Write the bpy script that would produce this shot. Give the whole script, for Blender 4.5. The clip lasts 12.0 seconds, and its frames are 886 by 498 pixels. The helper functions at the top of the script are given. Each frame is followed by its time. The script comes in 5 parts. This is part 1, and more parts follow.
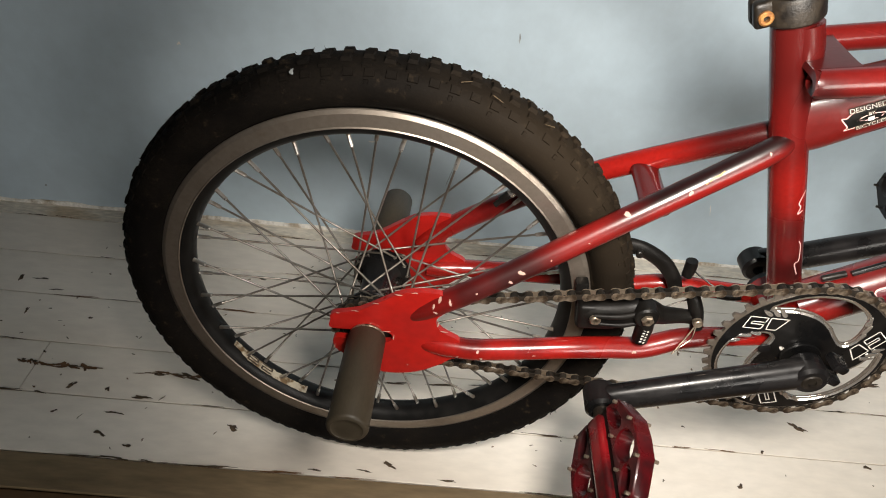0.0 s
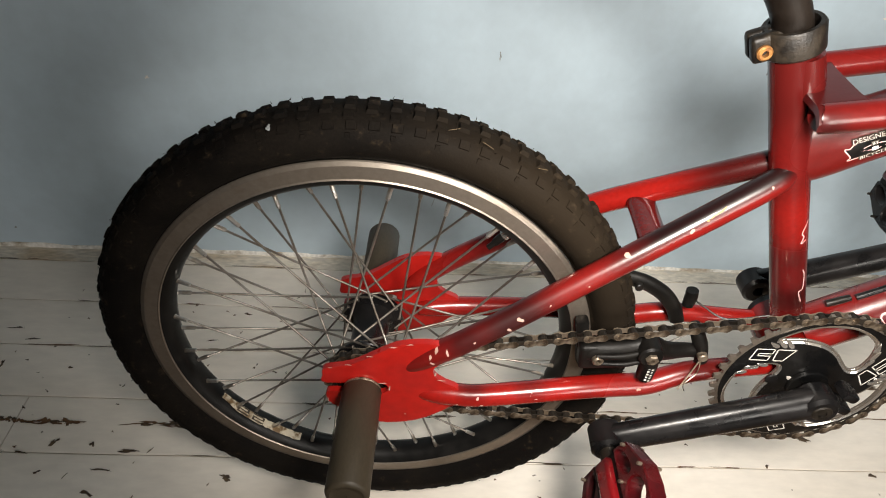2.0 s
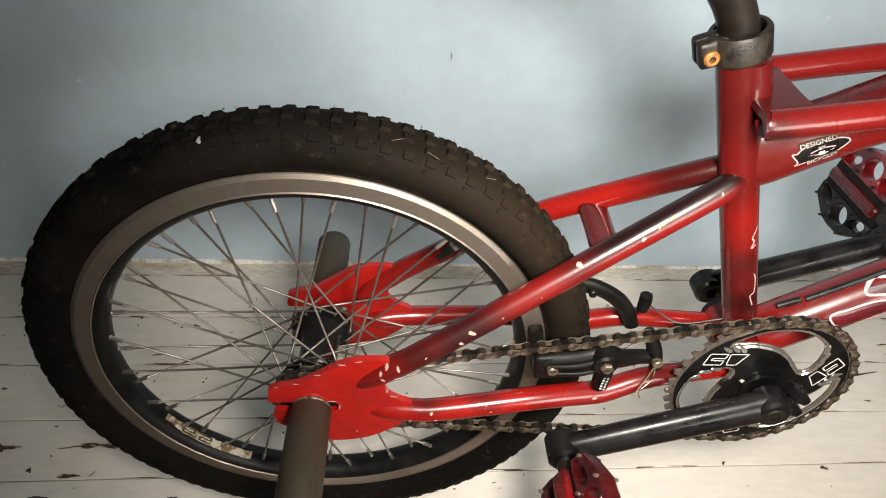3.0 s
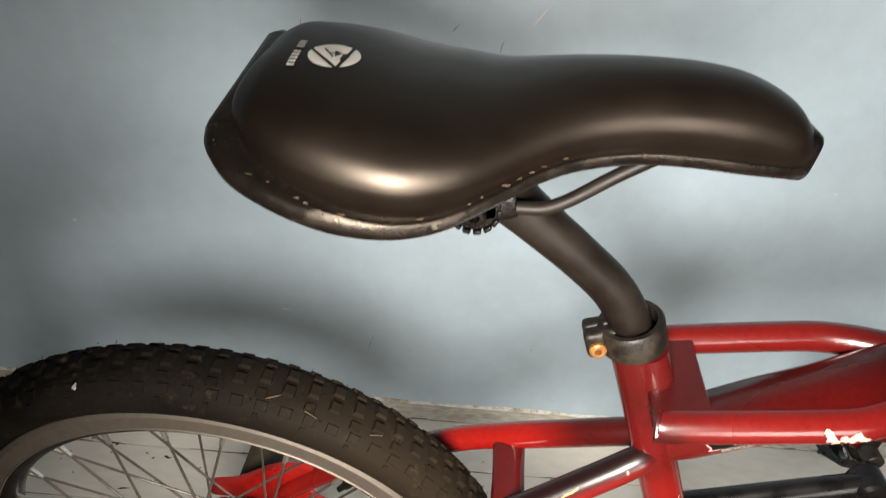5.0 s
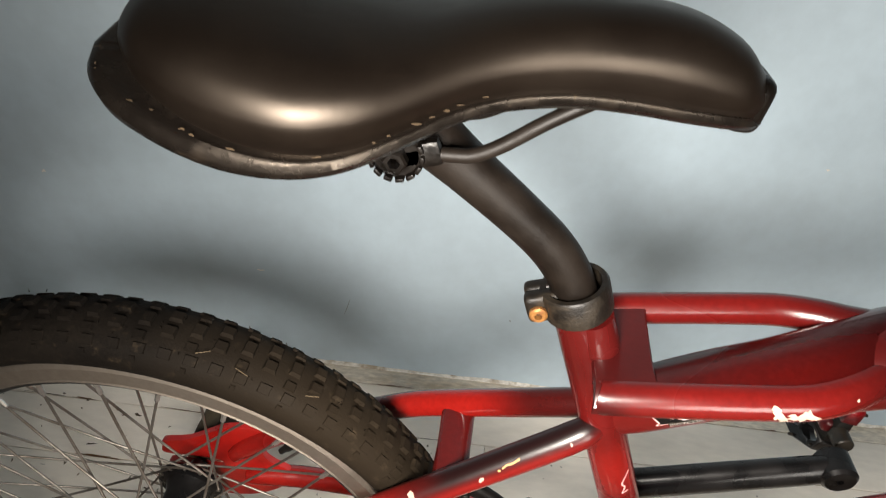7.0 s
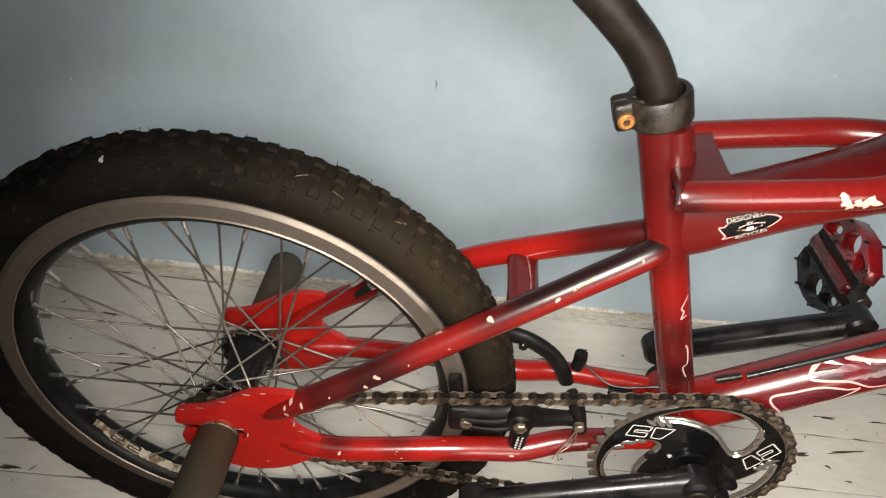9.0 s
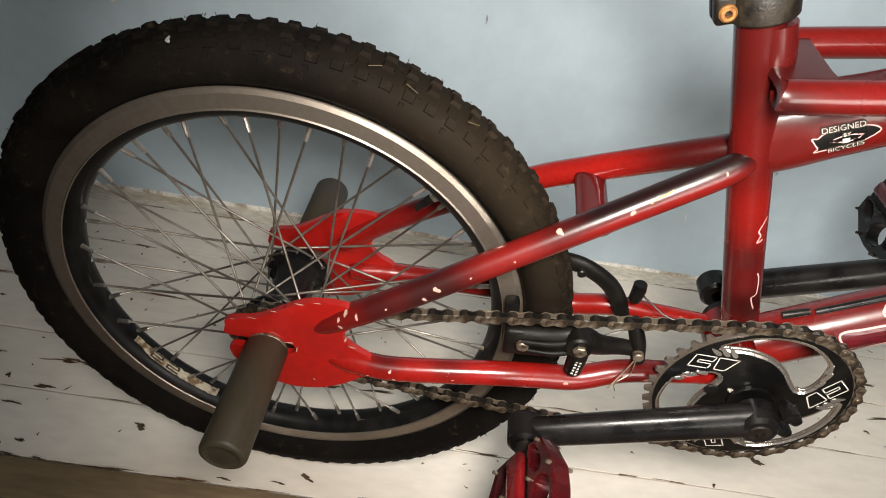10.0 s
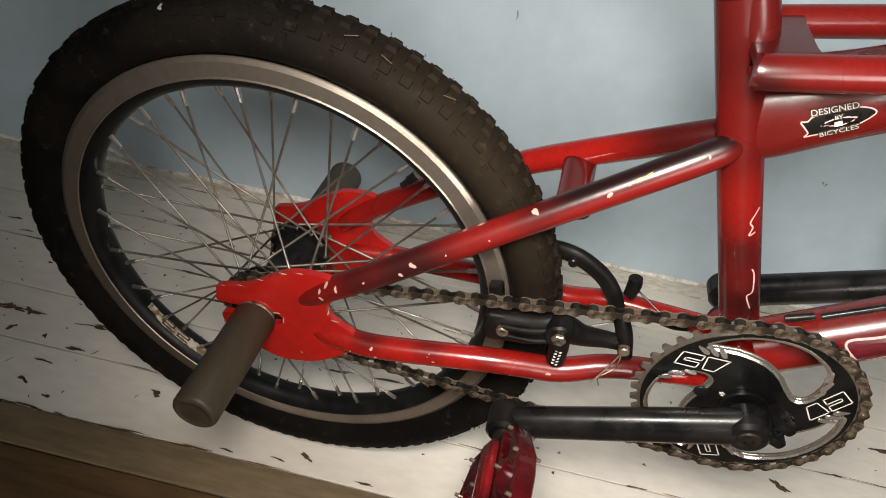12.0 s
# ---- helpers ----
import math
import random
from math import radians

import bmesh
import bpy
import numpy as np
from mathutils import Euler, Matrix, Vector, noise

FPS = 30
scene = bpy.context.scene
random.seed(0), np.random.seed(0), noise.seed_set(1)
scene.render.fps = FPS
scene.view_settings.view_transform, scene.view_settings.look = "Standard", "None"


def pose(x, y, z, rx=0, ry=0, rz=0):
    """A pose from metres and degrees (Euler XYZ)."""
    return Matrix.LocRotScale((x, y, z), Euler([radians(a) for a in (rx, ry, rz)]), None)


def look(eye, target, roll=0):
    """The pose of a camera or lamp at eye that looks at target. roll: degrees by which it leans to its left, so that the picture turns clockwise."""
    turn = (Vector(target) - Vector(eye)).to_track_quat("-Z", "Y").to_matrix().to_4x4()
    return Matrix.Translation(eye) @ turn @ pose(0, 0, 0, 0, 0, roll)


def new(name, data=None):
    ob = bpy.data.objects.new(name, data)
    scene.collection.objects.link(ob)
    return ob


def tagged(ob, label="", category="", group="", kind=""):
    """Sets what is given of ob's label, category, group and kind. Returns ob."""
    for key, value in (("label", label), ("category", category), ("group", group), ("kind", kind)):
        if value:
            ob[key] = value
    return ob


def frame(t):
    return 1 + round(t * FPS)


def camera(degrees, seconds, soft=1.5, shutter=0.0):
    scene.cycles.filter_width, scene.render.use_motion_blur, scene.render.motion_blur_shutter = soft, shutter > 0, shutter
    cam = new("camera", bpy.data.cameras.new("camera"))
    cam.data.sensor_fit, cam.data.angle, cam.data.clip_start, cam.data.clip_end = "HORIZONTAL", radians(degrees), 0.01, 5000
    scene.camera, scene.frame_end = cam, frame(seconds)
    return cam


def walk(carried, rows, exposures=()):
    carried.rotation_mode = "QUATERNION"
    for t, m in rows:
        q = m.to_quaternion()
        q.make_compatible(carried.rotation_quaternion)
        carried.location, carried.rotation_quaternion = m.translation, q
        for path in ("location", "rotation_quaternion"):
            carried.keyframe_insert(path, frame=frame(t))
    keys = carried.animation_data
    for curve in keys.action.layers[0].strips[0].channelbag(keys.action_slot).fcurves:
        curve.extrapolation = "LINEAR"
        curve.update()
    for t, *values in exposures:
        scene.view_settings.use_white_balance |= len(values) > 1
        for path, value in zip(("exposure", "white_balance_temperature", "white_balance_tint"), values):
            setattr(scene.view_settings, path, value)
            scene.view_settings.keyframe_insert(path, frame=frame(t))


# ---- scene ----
cam = camera(69.41, 12.0, soft=1.0, shutter=0.3)
ROWS = [
    (0.0, 0.0538, -0.4681, 0.7014, 50.52, -5.985, 4.162),
    (0.5, 0.0576, -0.4658, 0.707, 50.473, -5.824, 3.788),
    (1.0, 0.0549, -0.4579, 0.7107, 50.494, -5.277, 3.725),
    (1.5, 0.0489, -0.4412, 0.716, 50.619, -4.927, 3.004),
    (2.0, 0.0423, -0.4216, 0.72, 50.32, -4.583, 1.113),
    (2.5, 0.0355, -0.404, 0.7216, 50.091, -5.566, -1.854),
    (2.7, 0.0395, -0.4023, 0.7192, 49.896, -5.683, -2.678),
    (4.3, 0.1408, -0.3378, 0.7686, 52.355, -6.094, 2.733),
    (4.5, 0.148, -0.3222, 0.7858, 51.886, -5.891, 3.156),
    (5.0, 0.1649, -0.2935, 0.83, 54.233, -5.265, 4.687),
    (5.5, 0.1698, -0.2789, 0.8499, 54.583, -5.724, 5.036),
    (6.0, 0.175, -0.2729, 0.8501, 54.605, -6.981, 4.476),
    (6.5, 0.1954, -0.2671, 0.8331, 53.319, -6.622, 5.096),
    (7.0, 0.207, -0.2772, 0.8116, 51.694, -6.45, 6.409),
    (7.2, 0.2108, -0.2825, 0.8031, 51.397, -6.213, 5.79),
    (8.8, 0.1593, -0.3619, 0.7501, 50.452, -8.016, 3.851),
    (9.0, 0.1476, -0.3712, 0.7392, 50.58, -7.743, 4.03),
    (9.5, 0.1304, -0.3831, 0.702, 49.04, -8.708, 5.213),
    (10.0, 0.1165, -0.3937, 0.6827, 48.462, -9.026, 6.352),
    (10.5, 0.1244, -0.4075, 0.6745, 49.346, -9.14, 6.807),
    (11.0, 0.1473, -0.4172, 0.6706, 48.937, -7.306, 9.505),
    (11.5, 0.173, -0.4109, 0.6732, 49.43, -7.418, 12.445),
    (12.0, 0.1895, -0.3983, 0.6707, 48.77, -7.266, 13.347),
]
walk(cam, [(t, pose(x, y, z, rx, ry, rz)) for t, x, y, z, rx, ry, rz in ROWS],
     exposures=((0.0, -0.04), (1.5, -0.04), (2.5, 0.12), (4.5, 0.03), (5.5, 0.27), (6.5, 0.14), (7.0, 0.04), (9.0, -0.08), (10.5, -0.12), (12.0, -0.28)))

# ---- light: an assumed, unseen soft source behind the viewer, closed unseen room round it ----
YAW = 2.5                                  # the wall and the boards are turned this much against the bicycle
ROOM = pose(0, 0, -0.0015, 0, 0, YAW)      # room frame: x along the wall, y towards it, z up
WALL_Y = 0.414
WALL_TURN = 0.69                           # the far boards and the wall turn this much further
LAMP_AT = ROOM @ Vector((0.86, -1.75, 0.73))
world = bpy.data.worlds.new("sky")
scene.world = world
world.use_nodes = True
wn = world.node_tree
sky = wn.nodes.new("ShaderNodeTexSky")
sky.sky_type, sky.sun_disc, sky.sun_elevation, sky.sun_rotation = "NISHITA", False, radians(30), radians(150)
wn.links.new(sky.outputs[0], wn.nodes["Background"].inputs[0])
wn.nodes["Background"].inputs[1].default_value = 0.08
lamp = bpy.data.lights.new("assumed_soft_light", "AREA")
lamp.shape, lamp.size, lamp.size_y, lamp.energy, lamp.color = "RECTANGLE", 0.70, 0.70, 17.5, (1.0, 0.94, 0.86)
lamp_ob = new("assumed_soft_light", lamp)
lamp_ob.matrix_world = look(LAMP_AT, ROOM @ Vector((0.3, WALL_Y, 0.35)))
# small bright torch: fixed stand-in for the light carried beside the camera
torch = bpy.data.lights.new("torch", "SPOT")
torch.energy, torch.color, torch.spot_size, torch.spot_blend, torch.shadow_soft_size = 38, (1.0, 0.925, 0.835), radians(110), 1.0, 0.075
torch_ob = new("torch", torch)
torch_ob.matrix_world = look((0.176, -0.404, 0.766), (0.375, 0.18, 0.32))


# ---- materials ----
def mat(name, base, rough=0.5, metal=0.0, dark=None, lo=0.35, hi=0.7, scale=8.0, grain=120.0, grain_amt=0.12, bump=0.1,
        bump_scale=300.0, coat=0.0, rough_var=0.12, spec=0.5, stretch=(1, 1, 1), dust=None, dust_lo=0.55, dust_hi=0.75, dust_scale=25.0, detail=4.0, fade=None, sheen=(1, 1, 1)):
    m = bpy.data.materials.new(name)
    m.use_nodes = True
    nt = m.node_tree
    n, l = nt.nodes, nt.links
    b = n["Principled BSDF"]
    co = n.new("ShaderNodeTexCoord")
    mp = n.new("ShaderNodeMapping")
    mp.inputs["Scale"].default_value = stretch
    l.new(co.outputs["Object"], mp.inputs["Vector"])

    def noise_tex(s, d=4.0, r=0.55):
        t = n.new("ShaderNodeTexNoise")
        t.inputs["Scale"].default_value, t.inputs["Detail"].default_value, t.inputs["Roughness"].default_value = s, d, r
        l.new(mp.outputs[0], t.inputs["Vector"])
        return t

    def ramp(src, a, c):
        r = n.new("ShaderNodeMapRange")
        r.interpolation_type = "SMOOTHSTEP"
        r.inputs["From Min"].default_value, r.inputs["From Max"].default_value = a, c
        l.new(src, r.inputs["Value"])
        return r.outputs[0]

    def mix(f, a, c, mode="MIX"):
        x = n.new("ShaderNodeMix")
        x.data_type, x.blend_type = "RGBA", mode
        if hasattr(f, "links"):
            l.new(f, x.inputs[0])
        else:
            x.inputs[0].default_value = f
        for k, v in ((6, a), (7, c)):
            if hasattr(v, "links"):
                l.new(v, x.inputs[k])
            else:
                x.inputs[k].default_value = (*v, 1)
        return x.outputs[2]

    big, fine = noise_tex(scale, detail), noise_tex(grain, 3.0)
    colour = mix(ramp(big.outputs[0], lo, hi), base, dark if dark else tuple(c * 0.8 for c in base))
    g = n.new("ShaderNodeMapRange")
    g.inputs["To Min"].default_value, g.inputs["To Max"].default_value = 1 - grain_amt, 1 + grain_amt
    g.inputs["From Min"].default_value, g.inputs["From Max"].default_value = 0.3, 0.7
    l.new(fine.outputs[0], g.inputs["Value"])
    comb = n.new("ShaderNodeCombineColor")
    for k in range(3):
        l.new(g.outputs[0], comb.inputs[k])
    colour = mix(1.0, colour, comb.outputs[0], "MULTIPLY")
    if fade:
        # blend to another tone round one spot of the surface
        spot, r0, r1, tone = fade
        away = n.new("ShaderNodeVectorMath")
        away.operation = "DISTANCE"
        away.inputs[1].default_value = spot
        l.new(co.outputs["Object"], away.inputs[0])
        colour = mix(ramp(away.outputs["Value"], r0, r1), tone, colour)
    if dust:
        dn = noise_tex(dust_scale, 6.0, 0.65)
        colour = mix(ramp(dn.outputs[0], dust_lo, dust_hi), colour, dust)
    l.new(colour, b.inputs["Base Color"])
    rr = n.new("ShaderNodeMapRange")
    rr.inputs["From Min"].default_value, rr.inputs["From Max"].default_value = 0.3, 0.7
    rr.inputs["To Min"].default_value, rr.inputs["To Max"].default_value = max(0.02, rough - rough_var), min(1, rough + rough_var)
    l.new(big.outputs[0], rr.inputs["Value"])
    l.new(rr.outputs[0], b.inputs["Roughness"])
    b.inputs["Metallic"].default_value = metal
    b.inputs["Specular IOR Level"].default_value = spec
    b.inputs["Coat Weight"].default_value = coat
    b.inputs["Specular Tint"].default_value = (*sheen, 1)
    b.inputs["Coat Roughness"].default_value = 0.08
    if bump:
        bn = noise_tex(bump_scale, 4.0)
        bp = n.new("ShaderNodeBump")
        bp.inputs["Strength"].default_value, bp.inputs["Distance"].default_value = bump, 0.001
        l.new(bn.outputs[0], bp.inputs["Height"])
        l.new(bp.outputs[0], b.inputs["Normal"])
    return m


PAINT = dict(grain=260, grain_amt=0.10, bump=0.16, bump_scale=90, coat=0.22, rough_var=0.06, scale=7.5, detail=0.6)
RED = mat("red_fade_paint", (0.180, 0.0068, 0.0052), 0.25, dark=(0.10, 0.0045, 0.004), lo=0.42, hi=0.70, **PAINT)
RED_TOP = mat("red_paint_fading_to_black_forwards", (0.118, 0.006, 0.005), 0.27, dark=(0.060, 0.0045, 0.004), lo=0.45, hi=0.75, **PAINT, fade=((0.490, 0.0, 0.585), 0.030, 0.105, (0.035, 0.004, 0.004)))
RED_STAY = mat("red_stay_paint_with_black_fade", (0.170, 0.007, 0.0055), 0.33, dark=(0.070, 0.004, 0.004), lo=0.42, hi=0.70, **PAINT)


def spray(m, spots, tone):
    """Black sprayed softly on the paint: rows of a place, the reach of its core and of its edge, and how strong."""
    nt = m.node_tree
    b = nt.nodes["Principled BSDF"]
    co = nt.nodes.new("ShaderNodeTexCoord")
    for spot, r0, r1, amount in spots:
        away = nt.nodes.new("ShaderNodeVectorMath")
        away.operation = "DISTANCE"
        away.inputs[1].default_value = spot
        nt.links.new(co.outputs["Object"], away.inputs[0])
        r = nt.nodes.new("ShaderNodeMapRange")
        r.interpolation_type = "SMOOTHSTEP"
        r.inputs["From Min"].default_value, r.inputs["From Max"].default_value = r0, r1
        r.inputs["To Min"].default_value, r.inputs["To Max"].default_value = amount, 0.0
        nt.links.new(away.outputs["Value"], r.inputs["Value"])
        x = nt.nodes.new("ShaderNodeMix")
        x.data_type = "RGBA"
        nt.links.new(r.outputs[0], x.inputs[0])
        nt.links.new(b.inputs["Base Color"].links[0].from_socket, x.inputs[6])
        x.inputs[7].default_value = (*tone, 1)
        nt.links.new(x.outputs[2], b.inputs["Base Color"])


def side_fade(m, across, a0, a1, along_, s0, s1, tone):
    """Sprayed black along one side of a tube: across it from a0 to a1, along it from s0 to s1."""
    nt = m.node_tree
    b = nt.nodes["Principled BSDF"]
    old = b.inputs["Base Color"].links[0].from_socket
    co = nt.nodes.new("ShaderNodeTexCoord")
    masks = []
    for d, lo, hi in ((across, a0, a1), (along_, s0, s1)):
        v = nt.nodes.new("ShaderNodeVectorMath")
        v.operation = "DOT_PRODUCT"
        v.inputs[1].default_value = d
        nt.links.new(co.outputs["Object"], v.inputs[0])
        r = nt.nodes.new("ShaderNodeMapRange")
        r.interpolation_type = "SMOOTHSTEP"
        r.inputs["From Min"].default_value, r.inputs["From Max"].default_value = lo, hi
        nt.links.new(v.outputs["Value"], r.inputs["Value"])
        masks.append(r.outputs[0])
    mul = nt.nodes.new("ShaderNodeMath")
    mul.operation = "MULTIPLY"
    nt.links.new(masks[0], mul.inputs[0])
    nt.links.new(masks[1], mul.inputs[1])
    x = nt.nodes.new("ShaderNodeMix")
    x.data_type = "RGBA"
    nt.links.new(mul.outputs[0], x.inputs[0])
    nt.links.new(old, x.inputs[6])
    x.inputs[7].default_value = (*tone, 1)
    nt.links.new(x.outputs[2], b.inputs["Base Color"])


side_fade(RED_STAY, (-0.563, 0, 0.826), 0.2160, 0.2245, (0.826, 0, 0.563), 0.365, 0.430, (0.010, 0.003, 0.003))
FADE_BLACK = (0.012, 0.0035, 0.0035)
spray(RED_STAY, (((0.128, -0.062, 0.347), 0.010, 0.050, 0.85), ((0.205, -0.050, 0.412), 0.004, 0.030, 0.45), ((0.085, -0.066, 0.326), 0.004, 0.022, 0.6), ((0.316, -0.020, 0.487), 0.002, 0.020, 0.4)), FADE_BLACK)
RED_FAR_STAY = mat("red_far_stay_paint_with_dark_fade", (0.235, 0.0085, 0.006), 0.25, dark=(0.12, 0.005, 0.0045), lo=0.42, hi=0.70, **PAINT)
spray(RED_FAR_STAY, (((0.300, 0.018, 0.468), 0.020, 0.080, 0.85), ((0.200, 0.045, 0.262), 0.010, 0.045, 0.4), ((0.150, 0.050, 0.370), 0.004, 0.030, 0.35)), FADE_BLACK)
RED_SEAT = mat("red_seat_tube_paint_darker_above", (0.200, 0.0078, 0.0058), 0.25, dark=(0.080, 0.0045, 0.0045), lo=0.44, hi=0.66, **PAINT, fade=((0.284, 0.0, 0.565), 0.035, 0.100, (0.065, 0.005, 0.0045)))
spray(RED_SEAT, (((0.322, 0.006, 0.470), 0.006, 0.034, 0.7), ((0.378, -0.004, 0.352), 0.008, 0.032, 0.75), ((0.352, -0.016, 0.402), 0.002, 0.018, 0.4), ((0.299, 0.012, 0.525), 0.004, 0.028, 0.6)), FADE_BLACK)
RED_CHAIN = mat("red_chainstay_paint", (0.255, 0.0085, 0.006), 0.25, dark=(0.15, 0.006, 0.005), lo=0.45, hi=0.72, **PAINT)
spray(RED_CHAIN, (((0.098, -0.060, 0.264), 0.003, 0.022, 0.65), ((0.150, -0.058, 0.268), 0.003, 0.022, 0.5), ((0.310, -0.045, 0.283), 0.008, 0.045, 0.75), ((0.200, -0.060, 0.268), 0.002, 0.020, 0.35)), FADE_BLACK)
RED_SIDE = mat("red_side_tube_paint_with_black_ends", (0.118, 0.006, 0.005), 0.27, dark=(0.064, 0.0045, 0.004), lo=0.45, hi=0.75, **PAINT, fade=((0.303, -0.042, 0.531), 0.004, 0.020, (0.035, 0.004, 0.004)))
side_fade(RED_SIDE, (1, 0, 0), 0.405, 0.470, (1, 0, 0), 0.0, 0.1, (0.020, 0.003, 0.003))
RED_DARK = mat("dark_red_paint", (0.072, 0.005, 0.0045), 0.28, dark=(0.030, 0.0035, 0.0035), lo=0.42, hi=0.70, **PAINT)
# the frame's red, brightened because the dropouts face the light
RED_PLATE = mat("red_paint_lit", (0.36, 0.010, 0.007), 0.32, dark=(0.31, 0.010, 0.008), scale=20.0, bump=0.05, coat=0.5, rough_var=0.06)
RED_ANO = mat("dark_red_anodised", (0.24, 0.008, 0.011), 0.28, 0.2, dark=(0.030, 0.003, 0.004), scale=35.0, bump=0.06, coat=0.5)
RED_CAGE = mat("dark_red_pedal_cage", (0.085, 0.004, 0.006), 0.30, 0.2, dark=(0.022, 0.003, 0.004), scale=35.0, bump=0.06, coat=0.4)
# fade lifts the upper right: brown dust plus light falling off leftwards, in the colour
TYRE = mat("tyre_rubber", (0.0028, 0.0022, 0.0018), 0.80, dark=(0.0070, 0.0054, 0.0040), lo=0.4, hi=0.65, scale=16.0, grain=420, grain_amt=0.3, bump=0.35, bump_scale=700, rough_var=0.1, spec=0.10, dust=(0.085, 0.060, 0.036), dust_lo=0.56, dust_hi=1.0, dust_scale=110, detail=3.0, fade=((0.190, 0.0, 0.430), 0.02, 0.24, (0.0155, 0.0108, 0.0064)))
ALU = mat("worn_aluminium", (0.40, 0.350, 0.298), 0.38, 0.85, dark=(0.26, 0.220, 0.18), scale=12, grain=300, grain_amt=0.06, bump=0.03, bump_scale=500, dust=(0.22, 0.17, 0.12), dust_lo=0.62, dust_hi=0.9)
SPOKE = mat("spoke_steel", (0.30, 0.275, 0.245), 0.45, 0.8, dark=(0.16, 0.135, 0.11), scale=40, bump=0.0)
NIPPLE = mat("nipple_brass_plated", (0.56, 0.54, 0.51), 0.35, 0.9, dark=(0.22, 0.17, 0.12), scale=70, bump=0.0)
BLACK = mat("black_gloss_paint", (0.005, 0.005, 0.0054), 0.29, dark=(0.011, 0.010, 0.010), scale=30, bump=0.06, coat=0.08, spec=0.26, dust=(0.04, 0.034, 0.028), dust_lo=0.72, dust_hi=0.9)
RING_BLACK = mat("black_ring_lacquer", (0.004, 0.004, 0.0042), 0.28, dark=(0.007, 0.0065, 0.006), scale=30, bump=0.03, spec=0.35)
SILVER = mat("polished_bevel", (0.86, 0.84, 0.80), 0.24, 0.9, dark=(0.66, 0.62, 0.56), scale=60, bump=0.05, bump_scale=400)
BLACK_RIM = mat("black_anodised_rim", (0.0045, 0.0045, 0.0045), 0.40, 0.0, spec=0.22, dark=(0.009, 0.0085, 0.008), scale=40, bump=0.08, dust=(0.05, 0.04, 0.03), dust_lo=0.72, dust_hi=0.9, dust_scale=120)
CLAMP = mat("worn_brown_black_clamp", (0.0065, 0.005, 0.0038), 0.48, dark=(0.017, 0.0125, 0.0080), lo=0.42, hi=0.62, scale=70, grain=400, grain_amt=0.3, bump=0.3, bump_scale=600, spec=0.35, dust=(0.10, 0.07, 0.04), dust_lo=0.70, dust_hi=0.84, dust_scale=150)
OILY = mat("oily_black_clamp", (0.0026, 0.0020, 0.0016), 0.34, spec=0.3, dark=(0.006, 0.0045, 0.0034), scale=90, bump=0.2, bump_scale=500)
PLASTIC = mat("black_plastic", (0.0038, 0.0035, 0.0032), 0.46, spec=0.18, dark=(0.008, 0.0070, 0.006), scale=50, grain=500, bump=0.2, bump_scale=800)
PEG = mat("grey_worn_peg", (0.034, 0.0275, 0.0180), 0.48, 0.0, spec=0.30, dark=(0.052, 0.041, 0.027), lo=0.4, hi=0.65, scale=14, grain=600, grain_amt=0.12, bump=0.06, bump_scale=900, stretch=(1, 0.3, 1), dust=(0.14, 0.075, 0.035), dust_lo=0.72, dust_hi=0.9, dust_scale=18)
POST = mat("satin_black_seatpost", (0.0058, 0.0042, 0.0032), 0.44, 0.0, spec=0.24, dark=(0.012, 0.0088, 0.0066), scale=30, grain=500, bump=0.15, bump_scale=900)
LEATHER = mat("black_vinyl", (0.0036, 0.0024, 0.0018), 0.365, dark=(0.0050, 0.0034, 0.0024), scale=14, grain=700, grain_amt=0.2, bump=0.16, bump_scale=55, rough_var=0.08, spec=0.60, sheen=(1.0, 0.84, 0.70), dust=(0.03, 0.024, 0.018), dust_lo=0.76, dust_hi=0.95)
SHELL = mat("worn_black_shell", (0.006, 0.0048, 0.0040), 0.28, spec=0.6, sheen=(1.0, 0.86, 0.72), dark=(0.014, 0.010, 0.007), lo=0.5, hi=0.75, scale=60, bump=0.1, bump_scale=500, dust=(0.14, 0.10, 0.06), dust_lo=0.66, dust_hi=0.78, dust_scale=120)
WORN_TAN = mat("worn_tan_vinyl", (0.080, 0.054, 0.030), 0.6, dark=(0.06, 0.04, 0.022), scale=200, bump=0.0)
CHAIN = mat("greasy_chain_steel", (0.40, 0.33, 0.25), 0.36, 0.8, dark=(0.075, 0.052, 0.034), lo=0.45, hi=0.68, scale=90, grain=500, bump=0.15)
GREASE = mat("greasy_black_steel", (0.010, 0.0085, 0.007), 0.4, 0.3, dark=(0.028, 0.022, 0.016), scale=80, bump=0.2)
RUST = mat("rusty_bolt", (0.42, 0.20, 0.06), 0.5, 0.6, dark=(0.20, 0.08, 0.03), scale=200, bump=0.3)
STEEL = mat("bright_steel", (0.66, 0.64, 0.60), 0.3, 0.95, dark=(0.4, 0.37, 0.33), scale=80, bump=0.05)
PRINT = mat("white_print", (0.78, 0.74, 0.68), 0.5, dark=(0.66, 0.62, 0.56), scale=60, bump=0.0)
PINK_PRINT = mat("pink_white_outline", (0.75, 0.48, 0.45), 0.4, dark=(0.62, 0.35, 0.33), scale=60, bump=0.0)
MAROON = mat("maroon_print", (0.13, 0.008, 0.014), 0.3, dark=(0.04, 0.005, 0.008), scale=40, bump=0.0, coat=0.4)
CHIPPED = mat("bare_chip", (0.56, 0.38, 0.32), 0.6, dark=(0.40, 0.24, 0.19), scale=120, bump=0.2)
CHIP_SILVER = mat("bare_metal_chip", (0.52, 0.44, 0.36), 0.50, dark=(0.40, 0.32, 0.24), scale=120, bump=0.3)
